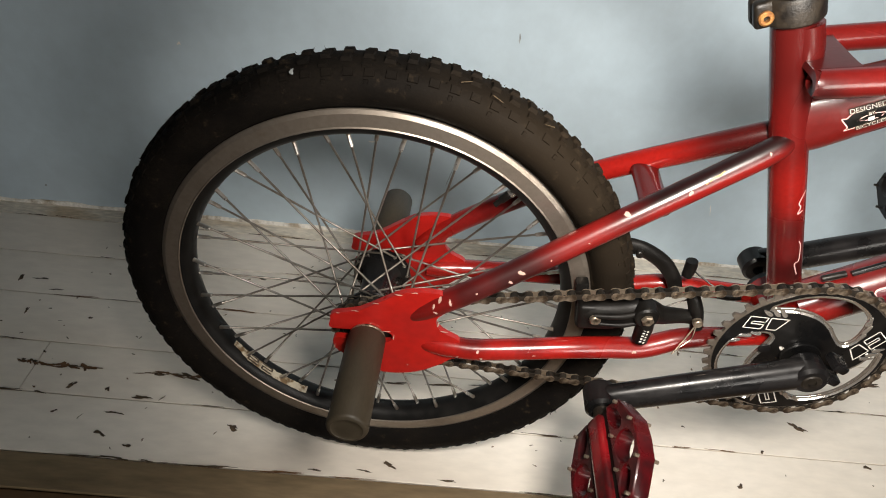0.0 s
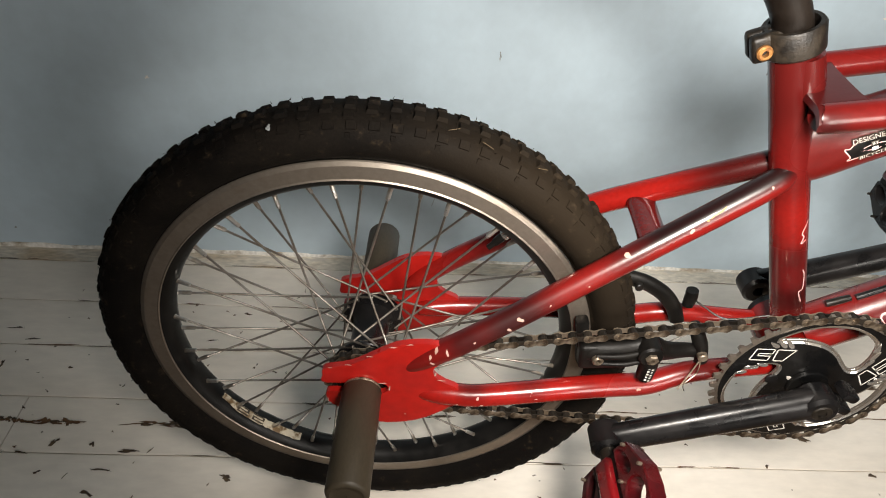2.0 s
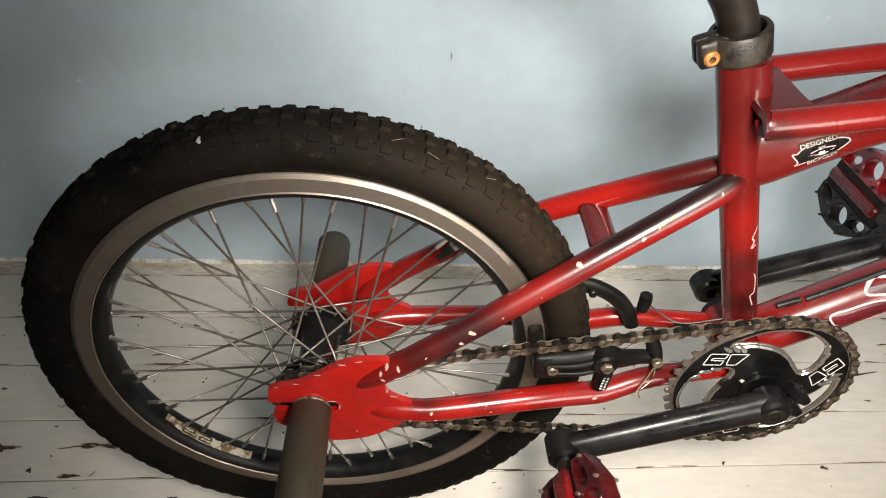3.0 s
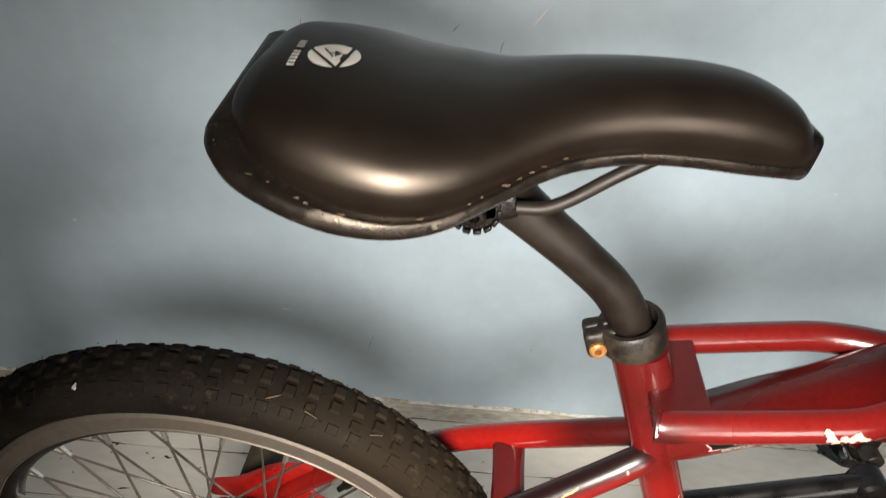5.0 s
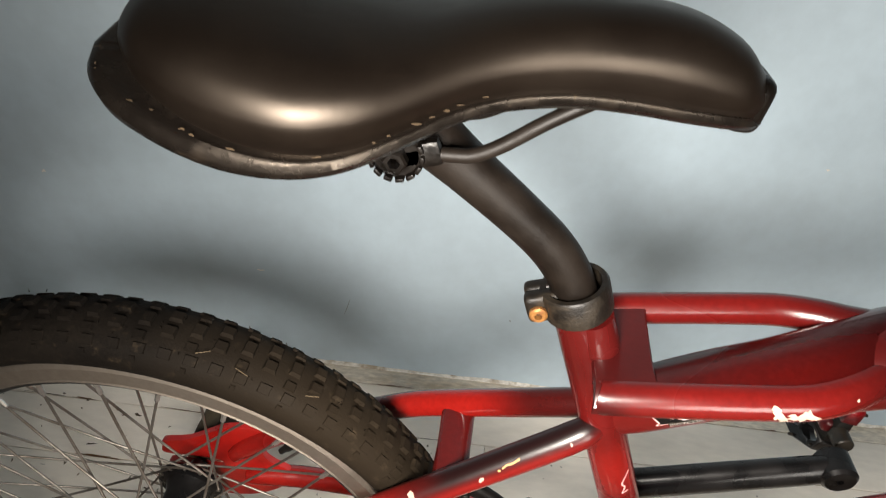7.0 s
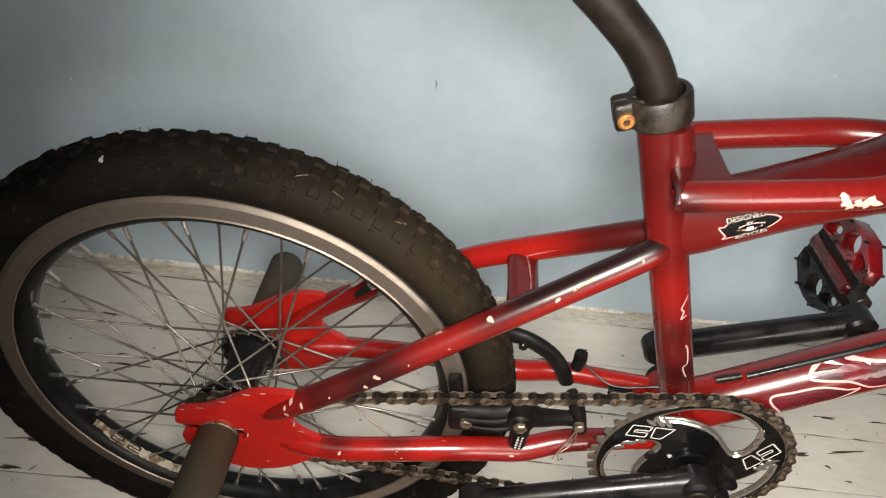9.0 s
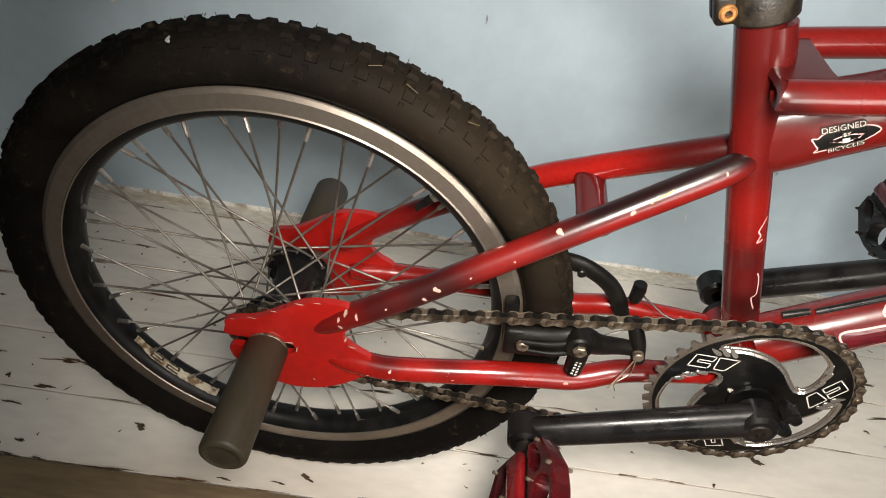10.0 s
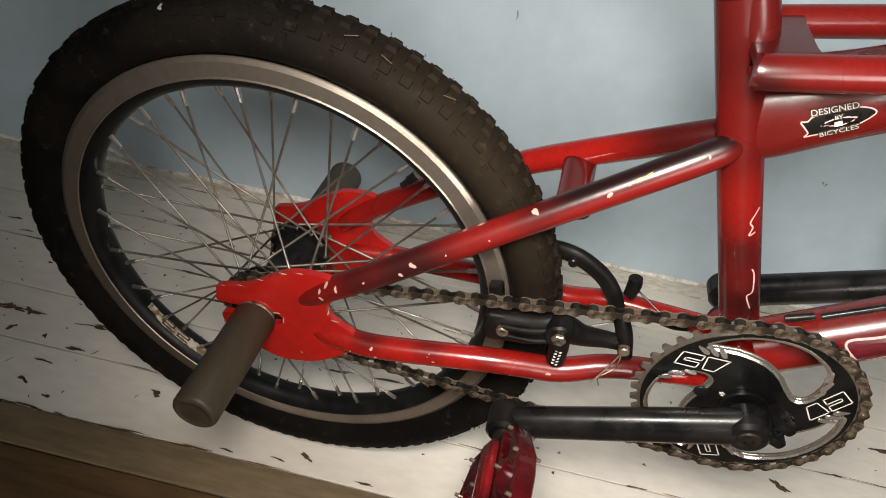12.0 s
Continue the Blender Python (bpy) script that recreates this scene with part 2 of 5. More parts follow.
SCRATCH = mat("yellow_primer_scratch", (0.46, 0.26, 0.10), 0.6, dark=(0.45, 0.25, 0.09), scale=200, bump=0.1)
DECAL = mat("stained_cream_decal", (0.48, 0.43, 0.33), 0.5, dark=(0.14, 0.085, 0.035), lo=0.44, hi=0.62, scale=110, bump=0.1)
WALL = mat("pale_blue_wall_paint", (0.478, 0.588, 0.668), 0.48, dark=(0.445, 0.543, 0.615), lo=0.35, hi=0.7, scale=3.5, grain=40, grain_amt=0.035, bump=0.22, bump_scale=45, rough_var=0.08)
BARE = mat("bare_plaster", (0.76, 0.70, 0.60), 0.85, dark=(0.58, 0.48, 0.35), lo=0.48, hi=0.68, scale=22, grain=180, grain_amt=0.2, bump=0.8, bump_scale=120, stretch=(0.35, 1, 1), dust=(0.66, 0.62, 0.55), dust_lo=0.58, dust_hi=0.66, dust_scale=30)
FLAKED = mat("flaked_plaster_edge", (0.82, 0.80, 0.75), 0.8, dark=(0.42, 0.36, 0.28), lo=0.45, hi=0.66, scale=45, grain=200, grain_amt=0.15, bump=0.6, bump_scale=150)
BOARD = mat("white_painted_board", (0.88, 0.82, 0.735), 0.42, dark=(0.80, 0.735, 0.645), lo=0.35, hi=0.7, scale=7, grain=90, grain_amt=0.05, bump=0.25, bump_scale=60, stretch=(0.35, 1, 1), dust=(0.30, 0.24, 0.17), dust_lo=0.70, dust_hi=0.78, dust_scale=55)
TAN_BOARD = mat("bare_tan_board", (0.27, 0.20, 0.115), 0.6, dark=(0.17, 0.12, 0.065), scale=9, grain=120, grain_amt=0.2, bump=0.5, bump_scale=90, stretch=(0.2, 1, 1))
BROWN_BOARD = mat("brown_varnished_board", (0.15, 0.085, 0.035), 0.5, dark=(0.07, 0.038, 0.017), scale=14, grain=150, grain_amt=0.25, bump=0.4, bump_scale=90, stretch=(0.12, 1, 1))
GAP = mat("dark_gap", (0.035, 0.026, 0.018), 0.9, dark=(0.06, 0.045, 0.03), scale=60)
CHIP_DARK = mat("dark_paint_loss", (0.045, 0.029, 0.017), 0.8, dark=(0.12, 0.08, 0.045), scale=90, bump=0.4)
SCUFF = mat("grey_scuff", (0.17, 0.18, 0.18), 0.8, dark=(0.3, 0.33, 0.34), scale=150, bump=0.2)
CHIP_BROWN = mat("brown_paint_loss", (0.17, 0.085, 0.035), 0.7, dark=(0.07, 0.035, 0.016), scale=60, bump=0.4, stretch=(0.3, 1, 1))
PLAIN = mat("grey_room_paint", (0.14, 0.135, 0.125), 0.7, scale=3, bump=0.1)


# ---- mesh helpers ----
def ob_from(name, bm, material, parent=None, label="", smooth=40):
    me = bpy.data.meshes.new(name)
    bmesh.ops.recalc_face_normals(bm, faces=bm.faces)
    bm.to_mesh(me)
    bm.free()
    me.materials.append(material)
    if smooth:
        me.shade_smooth()
        me.set_sharp_from_angle(angle=radians(smooth))
    ob = new(name, me)
    if parent:
        ob.parent = parent
    if label:
        tagged(ob, label)
    return ob


def part(name, bm, material, parent, label="", smooth=40):
    return ob_from(name, bm, material, parent, label, smooth)


def spline(points, per=6):
    """Catmull-Rom through the points; each may carry extra values after x, y, z."""
    p = [np.array(q, float) for q in points]
    p = [2 * p[0] - p[1]] + p + [2 * p[-1] - p[-2]]
    out = []
    for i in range(1, len(p) - 2):
        for k in range(per):
            t = k / per
            a, b, c, d = p[i - 1], p[i], p[i + 1], p[i + 2]
            out.append(0.5 * ((2 * b) + (c - a) * t + (2 * a - 5 * b + 4 * c - d) * t * t + (3 * b - a - 3 * c + d) * t ** 3))
    return out + [p[-2]]


def sweep(bm, pts, seg=16, cap=True, flat=1.0, up=(0, 1, 0), closed=False):
    """Tube through rows of x, y, z, radius. flat scales the radius along up."""
    n = len(pts)
    rings = []
    side = None
    for i, p in enumerate(pts):
        c, r = Vector(p[:3]), float(p[3])
        a = Vector(pts[(i - 1) % n if closed else max(i - 1, 0)][:3])
        b = Vector(pts[(i + 1) % n if closed else min(i + 1, n - 1)][:3])
        d = (b - a).normalized()
        u = Vector(up) if side is None else side
        u = u - d * u.dot(d)
        if u.length < 1e-4:
            u = Vector((0.3, 0.9, 0.2)) - d * Vector((0.3, 0.9, 0.2)).dot(d)
        u.normalize()
        side = u
        v = d.cross(u)
        rings.append([bm.verts.new(c + r * (flat * math.cos(t) * u + math.sin(t) * v)) for t in [2 * math.pi * k / seg for k in range(seg)]])
    for i in range(n if closed else n - 1):
        a, b = rings[i], rings[(i + 1) % n]
        for k in range(seg):
            bm.faces.new((a[k], a[(k + 1) % seg], b[(k + 1) % seg], b[k]))
    if cap and not closed:
        bm.faces.new(rings[0])
        bm.faces.new(rings[-1][::-1])
    return rings


def tube(pts, seg=16, per=6, **kw):
    bm = bmesh.new()
    sweep(bm, spline(pts, per) if per else pts, seg, **kw)
    return bm


def lathe(profile, seg=64, centre=(0, 0, 0), closed=True, bm=None):
    """Turn rows of (radius, y) round the y axis through centre."""
    bm = bm or bmesh.new()
    c = Vector(centre)
    rings = []
    for r, y in profile:
        rings.append([bm.verts.new(c + Vector((r * math.cos(t), y, r * math.sin(t)))) for t in [2 * math.pi * k / seg for k in range(seg)]])
    m = len(rings)
    for i in range(m if closed else m - 1):
        a, b = rings[i], rings[(i + 1) % m]
        for k in range(seg):
            bm.faces.new((a[k], a[(k + 1) % seg], b[(k + 1) % seg], b[k]))
    return bm


def disc(r, y0, y1, centre, seg=32, bevel=0.001, bore=0.0):
    lo, hi = min(y0, y1), max(y0, y1)
    q = max(bore, 1e-5)
    return lathe([(q, lo), (r - bevel, lo), (r, lo + bevel), (r, hi - bevel), (r - bevel, hi), (q, hi)], seg, centre)


def plate(outer, y0, y1, holes=(), bm=None, bevel=0.0):
    """A flat plate in the x-z plane, from y0 to y1, with holes."""
    bm = bm or bmesh.new()
    start = list(bm.faces)
    edges = []
    for loop in (outer, *holes):
        vs = [bm.verts.new((x, y0, z)) for x, z in loop]
        edges += [bm.edges.new((vs[i], vs[(i + 1) % len(vs)])) for i in range(len(vs))]
    got = bmesh.ops.triangle_fill(bm, use_beauty=True, edges=edges)
    faces = [f for f in got["geom"] if isinstance(f, bmesh.types.BMFace)]
    ext = bmesh.ops.extrude_face_region(bm, geom=faces)
    vs = [v for v in ext["geom"] if isinstance(v, bmesh.types.BMVert)]
    bmesh.ops.translate(bm, verts=vs, vec=(0, y1 - y0, 0))
    return bm


def box(size, m=None, bevel=0.0, bm=None, segs=2):
    bm = bm or bmesh.new()
    got = bmesh.ops.create_cube(bm, size=1.0)
    bmesh.ops.scale(bm, verts=got["verts"], vec=size)
    if bevel:
        es = list({e for v in got["verts"] for e in v.link_edges})
        r = bmesh.ops.bevel(bm, geom=es, offset=bevel, segments=segs, affect="EDGES", profile=0.6)
        vs = list({v for f in r["faces"] for v in f.verts} | {v for v in got["verts"] if v.is_valid})
    else:
        vs = got["verts"]
    if m is not None:
        bmesh.ops.transform(bm, verts=vs, matrix=m)
    return bm


def smooth_loop(pts, per=5):
    """Closed Catmull-Rom through 2D points."""
    n = len(pts)
    p = [np.array(q, float) for q in pts]
    out = []
    for i in range(n):
        a, b, c, d = p[i - 1], p[i], p[(i + 1) % n], p[(i + 2) % n]
        for k in range(per):
            t = k / per
            out.append(tuple(0.5 * ((2 * b) + (c - a) * t + (2 * a - 5 * b + 4 * c - d) * t * t + (3 * b - a - 3 * c + d) * t ** 3)))
    return out


def flake(rng, w, h, n=10, rough=0.35):
    """An irregular closed outline about w by h."""
    f1, f2, f3 = rng.uniform(0, 6), rng.uniform(0, 6), rng.uniform(0, 6)
    out = []
    for k in range(n):
        a = 2 * math.pi * k / n
        s = 1 + rough * (0.5 * math.sin(2 * a + f1) + 0.5 * math.sin(3 * a + f2) + 0.35 * math.sin(7 * a + f3)) + rng.uniform(-0.4, 0.4) * rough
        out.append((w / 2 * math.cos(a) * max(0.2, s), h / 2 * math.sin(a) * max(0.2, s) + 0.12 * h * math.sin(2.3 * math.cos(a) + f1)))
    return out


def strip_on(points, width, depth, bm=None, lift=0.0004):
    """A thin band along 2D points (x, z); depth(x, z) gives the y of the surface."""
    bm = bm or bmesh.new()
    n = len(points)
    rows = []
    for i, (x, z) in enumerate(points):
        a, b = points[max(i - 1, 0)], points[min(i + 1, n - 1)]
        dx, dz = b[0] - a[0], b[1] - a[1]
        L = math.hypot(dx, dz) or 1
        nx, nz = -dz / L * width / 2, dx / L * width / 2
        rows.append([bm.verts.new((x + s * nx, depth(x + s * nx, z + s * nz) - lift, z + s * nz)) for s in (-1, 0, 1)])
    for i in range(n - 1):
        for k in range(2):
            bm.faces.new((rows[i][k], rows[i][k + 1], rows[i + 1][k + 1], rows[i + 1][k]))
    return bm


def patch_on(loop, depth, lift=0.0003, bm=None):
    """A thin filled patch with a 2D outline (x, z), laid on the surface y = depth(x, z)."""
    bm = bm or bmesh.new()
    cx, cz = sum(p[0] for p in loop) / len(loop), sum(p[1] for p in loop) / len(loop)
    rings = []
    for s in (1.0, 0.66, 0.33):
        rings.append([bm.verts.new((cx + (x - cx) * s, 0, cz + (z - cz) * s)) for x, z in loop])
    mid = bm.verts.new((cx, 0, cz))
    n = len(loop)
    for a, b in ((0, 1), (1, 2)):
        for k in range(n):
            bm.faces.new((rings[a][k], rings[a][(k + 1) % n], rings[b][(k + 1) % n], rings[b][k]))
    for k in range(n):
        bm.faces.new((rings[2][k], rings[2][(k + 1) % n], mid))
    for v in [v for r in rings for v in r] + [mid]:
        v.co.y = depth(v.co.x, v.co.z) - lift
    return bm


def on_tube(p, q, r):
    """Near surface (towards -y) of a straight tube from p to q (x, y, z) with radius r."""
    px, py, pz = p
    dx, dy, dz = q[0] - px, q[1] - py, q[2] - pz
    L2 = dx * dx + dz * dz

    def depth(x, z):
        t = ((x - px) * dx + (z - pz) * dz) / L2
        off = ((x - px) * dz - (z - pz) * dx) / math.sqrt(L2)
        return py + dy * t - math.sqrt(max(r * r - off * off, 0.04 * r * r))
    return depth


def letters(text, size, extrude=0.0002, grow=0.0):
    cu = bpy.data.curves.new("letters", "FONT")
    cu.body, cu.size, cu.extrude, cu.align_x, cu.align_y = text, size, extrude, "CENTER", "CENTER"
    cu.offset = grow
    ob = bpy.data.objects.new("letters", cu)
    scene.collection.objects.link(ob)
    bpy.context.view_layer.update()
    me = bpy.data.meshes.new_from_object(ob.evaluated_get(bpy.context.evaluated_depsgraph_get()))
    bm = bmesh.new()
    bm.from_mesh(me)
    bpy.data.objects.remove(ob)
    return bm


# ---- room ----
def in_room(ob):
    ob.matrix_world = ROOM
    return ob


rng = random.Random(4)
floor = in_room(ob_from("floor", box((5.0, 4.0, 0.05), pose(0.2, -1.0, -0.031)), GAP, smooth=0))
tagged(floor, "old wooden floor of narrow white-painted boards", "floor", kind="structure")

H0 = -0.0572
# joints between the white boards: their y at x = 0, and how far they drift for each metre along x
JOINTS = ((-0.0572, 0.0), (0.0262, 0.0), (0.1090, 0.001), (0.1985, 0.005), (0.2895, 0.010), (0.3805, 0.012))


def board(x0, x1, y0, y1, material, name="floor_board", drop=0.0, label="", s0=0.0, s1=0.0):
    w, d = x1 - x0, y1 - y0
    nseg = 40
    bm = bmesh.new()
    rows = []
    g, e = 0.0008, 0.0005
    for i in range(nseg + 1):
        x = x0 + w * i / nseg
        j = 0.0007 * noise.noise((x * 9, y0 * 31, 1.7)) + s0 * x
        k = 0.0007 * noise.noise((x * 9, y1 * 31, 1.7)) + s1 * x
        h = 0.0005 * noise.noise((x * 4, y0 * 17, 5.0)) - drop
        prof = [(y0 + g + j, -0.008), (y0 + g + j, h - e), (y0 + g + e + j, h), ((y0 + y1 + j + k) / 2, h + 0.0003), (y1 - g - e + k, h), (y1 - g + k, h - e), (y1 - g + k, -0.008)]
        rows.append([bm.verts.new((x, y, z)) for y, z in prof])
    for i in range(nseg):
        for k in range(len(rows[0]) - 1):
            bm.faces.new((rows[i][k], rows[i][k + 1], rows[i + 1][k + 1], rows[i + 1][k]))
    bm.faces.new(rows[0])
    bm.faces.new(rows[-1][::-1])
    ob = part(name, bm, material, floor, label, 30)
    return ob


for k, ((ya, sa), (yb, sb)) in enumerate(zip(JOINTS, JOINTS[1:])):
    cuts = {1: (-1.94, -0.447, 2.54), 0: (-1.94, 0.92, 2.54), 3: (-1.94, 0.31, 2.54)}.get(k, (-1.94, 2.54))
    for a, b in zip(cuts, cuts[1:]):
        board(a + 0.0006, b - 0.0006, ya, yb, BOARD, s0=sa, s1=sb)
board(-1.94, 2.54, JOINTS[-1][0], WALL_Y + 0.003, BARE, label="stained cream floor strip along the wall", s0=JOINTS[-1][1], s1=0.012)
board(-1.94, 2.54, H0 - 0.044, H0, TAN_BOARD, label="bare tan wooden floor strip")
for k in range(17):
    board(-1.94, 2.54, H0 - 0.044 - (k + 1) * 0.092, H0 - 0.044 - k * 0.092, BROWN_BOARD, drop=0.003, label="brown bare floor board")


def wall_mesh(size, at):
    return box(size, pose(*at))


wall_north = in_room(ob_from("wall_north", wall_mesh((5.0, 0.12, 2.5), (0.2, WALL_Y + 0.06, 1.24)), WALL, smooth=0))
wall_north.matrix_world = ROOM @ pose(0, WALL_Y, 0, 0, 0, WALL_TURN) @ pose(0, -WALL_Y, 0)
tagged(wall_north, "pale blue painted plaster wall with scuffs", "wall", kind="structure")
bm = bmesh.new()
top = []
for i in range(401):
    x = -1.94 + i * 0.0112
    z = 0.0055 + 0.0030 * noise.noise((x * 7, 0.3, 0)) + 0.0022 * noise.noise((x * 40, 3.3, 0)) + 0.012 * max(0, noise.noise((x * 6, 7.0, 0)) - 0.22)
    z = max(z, 0.0012)
    top.append((x, z))
vs = [[bm.verts.new((x, WALL_Y - 0.003, 0.0)), bm.verts.new((x, WALL_Y - 0.0028, z * 0.5)), bm.verts.new((x, WALL_Y - 0.0022, z - 0.001)), bm.verts.new((x, WALL_Y + 0.001, z))] for x, z in top]
for a, b in zip(vs, vs[1:]):
    for k in range(3):
        bm.faces.new((a[k], b[k], b[k + 1], a[k + 1]))
strip = in_room(ob_from("trim", bm, FLAKED, smooth=60))
strip.matrix_world = wall_north.matrix_world.copy()
tagged(strip, "ragged white edge of bare plaster at the foot of the wall", "trim", kind="structure")

for nm, size, at in (("wall_west", (0.1, 4.0, 2.5), (-2.0, -1.0, 1.24)), ("wall_east", (0.1, 4.0, 2.5), (2.6, -1.0, 1.24))):
    tagged(in_room(ob_from(nm, wall_mesh(size, at), PLAIN, smooth=0)), "plain painted plaster wall of the room", "wall", kind="structure")
ceiling = in_room(ob_from("ceiling", wall_mesh((5.0, 4.0, 0.1), (0.2, -1.0, 2.5)), PLAIN, smooth=0))
tagged(ceiling, "plain white painted ceiling", "ceiling", kind="structure")
# unseen wall, added with a square opening round the assumed soft lamp
bm = plate([(-2.2, -0.05), (2.7, -0.05), (2.7, 2.48), (-2.2, 2.48)], -1.78, -1.68, holes=[[(0.51, 0.38), (1.21, 0.38), (1.21, 1.08), (0.51, 1.08)]])
tagged(in_room(ob_from("wall_south", bm, PLAIN, smooth=0)), "unseen plain wall with an opening added for the soft lamp", "wall", kind="structure")

# paint losses on the boards: x, y in the room, length, breadth, turn, tone
LOSS_REAR = ((-0.547, 0.224, 0.006, 0.022, 8), (-0.517, 0.226, 0.024, 0.004, 0), (-0.486, 0.206, 0.02, 0.004, 6), (-0.506, 0.161, 0.006, 0.013, 0), (-0.415, 0.157, 0.007, 0.006, 0),
             (-0.387, 0.041, 0.008, 0.015, -30), (-0.341, 0.039, 0.006, 0.009, 0), (-0.295, 0.031, 0.03, 0.006, -4), (-0.319, 0.005, 0.026, 0.004, -6), (-0.324, -0.025, 0.017, 0.007, -25),
             (-0.285, -0.039, 0.013, 0.005, -18), (-0.291, -0.056, 0.034, 0.004, -4), (-0.17, -0.002, 0.018, 0.009, -20), (0.028, -0.035, 0.022, 0.006, -20), (-0.167, 0.092, 0.02, 0.004, 5))
LOSS_FRONT = ((0.587, 0.075, 0.026, 0.012, -15), (0.472, -0.024, 0.009, 0.008, 0), (0.025, 0.09, 0.05, 0.004, 2), (0.09, 0.094, 0.06, 0.004, 3), (0.14, 0.099, 0.03, 0.003, 5),
              (0.811, 0.238, 0.05, 0.005, 2), (0.9, 0.239, 0.04, 0.004, 3), (0.738, 0.166, 0.045, 0.007, 2), (0.815, 0.178, 0.085, 0.004, 10), (0.774, 0.149, 0.008, 0.007, 0),
              (0.795, 0.128, 0.014, 0.003, 5), (0.445, 0.322, 0.006, 0.005, 0), (0.505, 0.319, 0.012, 0.003, -20), (-0.47, -0.02, 0.005, 0.005, 0))
LOSS_SMALL = ((-0.56, 0.04, 0.006, 0.006, 0), (-0.39, 0.0, 0.008, 0.005, 10), (0.0, -0.046, 0.018, 0.003, -4), (-0.06, -0.05, 0.02, 0.003, 0), (0.1, -0.05, 0.03, 0.003, 0),
              (0.31, 0.02, 0.006, 0.004, 0), (0.42, 0.06, 0.005, 0.004, 0), (0.52, 0.03, 0.006, 0.006, 20), (0.66, 0.02, 0.012, 0.008, 15), (-0.24, 0.215, 0.02, 0.003, 4),
              (-0.2, 0.27, 0.012, 0.006, 0), (-0.28, 0.285, 0.006, 0.005, 0), (-0.36, 0.3, 0.005, 0.005, 0), (-0.14, 0.16, 0.008, 0.004, 0))
for x, y, a, b, turn in LOSS_REAR + LOSS_FRONT + LOSS_SMALL:
    loop = flake(rng, a * 0.78, b * 0.72, 22, 0.5)
    bm = bmesh.new()
    vs = [bm.verts.new((px, py, 0.0)) for px, py in loop]
    bm.faces.new(vs)
    chip = part("paint_chip", bm, CHIP_DARK, floor, smooth=0)
    chip.matrix_local = pose(x, y, 0.0006, 0, 0, turn)
for k in range(150):
    x, y = rng.uniform(-0.6, 0.95), rng.uniform(-0.05, 0.33)
    bm = bmesh.new()
    bm.faces.new([bm.verts.new((px, py, 0.0)) for px, py in flake(rng, rng.uniform(0.0015, 0.0055) * (1.6 if k % 7 == 0 else 1.0), rng.uniform(0.001, 0.0028), 11, 0.5)])
    part("paint_chip", bm, CHIP_DARK if k % 3 else CHIP_BROWN, floor, smooth=0).matrix_local = pose(x, y, 0.0007, 0, 0, rng.uniform(0, 180))
for x, y, a, b, turn in ((-0.405, 0.071, 0.075, 0.012, -2), (-0.455, 0.071, 0.03, 0.010, -6), (-0.262, 0.071, 0.085, 0.009, 1)):
    for k in range(7):
        u = (k / 6 - 0.5) * 0.86
        bm = bmesh.new()
        bm.faces.new([bm.verts.new((px, py, 0.0)) for px, py in flake(rng, a * rng.uniform(0.16, 0.34), b * rng.uniform(0.25, 0.75), 18, 0.75)])
        part("worn_patch", bm, CHIP_DARK if k % 3 == 1 else CHIP_BROWN, floor, smooth=0).matrix_local = pose(x + u * a, y + rng.uniform(-0.2, 0.2) * b, 0.0006 + 0.00004 * k, 0, 0, turn + rng.uniform(-8, 8))

# cracked paint along the board joints
for y, drift in JOINTS:
    x = -0.62
    while x < 0.95:
        a = rng.uniform(0.010, 0.070)
        if rng.random() < 0.62:
            bm = bmesh.new()
            bm.faces.new([bm.verts.new((px, py, 0.0)) for px, py in flake(rng, a, rng.uniform(0.0010, 0.0026), 26, 0.6)])
            part("joint_crack", bm, CHIP_DARK if rng.random() < 0.7 else CHIP_BROWN, floor, smooth=0).matrix_local = pose(x + a / 2, y + drift * (x + a / 2) + rng.uniform(-0.0008, 0.0008), 0.0010, 0, 0, rng.uniform(-0.6, 0.6))
        x += a + rng.uniform(0.0, 0.05)
# scuffs on the wall: x, z, length, breadth, turn
for x, z, a, b, turn, m_ in ((-0.330, 0.312, 0.006, 0.006, 0, PRINT), (-0.591, 0.039, 0.005, 0.005, 0, SCUFF), (0.151, 0.373, 0.004, 0.016, -12, SCUFF), (0.325, 0.142, 0.004, 0.004, 0, SCUFF),
                             (-0.013, 0.593, 0.0015, 0.05, 0, SCUFF), (0.159, 0.619, 0.016, 0.0015, -50, SCUFF), (0.212, 0.603, 0.002, 0.014, 10, SCUFF), (0.078, 0.132, 0.0015, 0.035, 15, SCUFF),
                             (-0.050, 0.184, 0.016, 0.003, 5, PRINT), (0.614, 0.226, 0.004, 0.006, 0, SCUFF), (0.249, 0.639, 0.002, 0.04, 30, PRINT), (0.173, 0.654, 0.0015, 0.02, 35, PRINT),
                             (0.662, 0.459, 0.008, 0.003, 10, PRINT), (0.619, 0.224, 0.004, 0.007, 0, SCUFF), (0.451, 0.577, 0.004, 0.003, 0, SCUFF), (0.523, 0.117, 0.0015, 0.03, -20, PRINT)):
    bm = bmesh.new()
    bm.faces.new([bm.verts.new((px, 0.0, pz)) for px, pz in flake(rng, a * 0.75, b * 0.75, 15, 0.4)])
    part("scuff", bm, m_, wall_north, smooth=0).matrix_local = pose(x, WALL_Y - 0.0004, z, 0, turn, 0)

# ---- bicycle ----
bike = tagged(new("bicycle"), "scuffed red and black stunt bicycle standing beside a blue wall", "bicycle")
HUB = Vector((0, 0, 0.2525))
BB = Vector((0.396, 0, 0.289))
RING_Y = -0.048


def at(x, z):
    return (x, z)


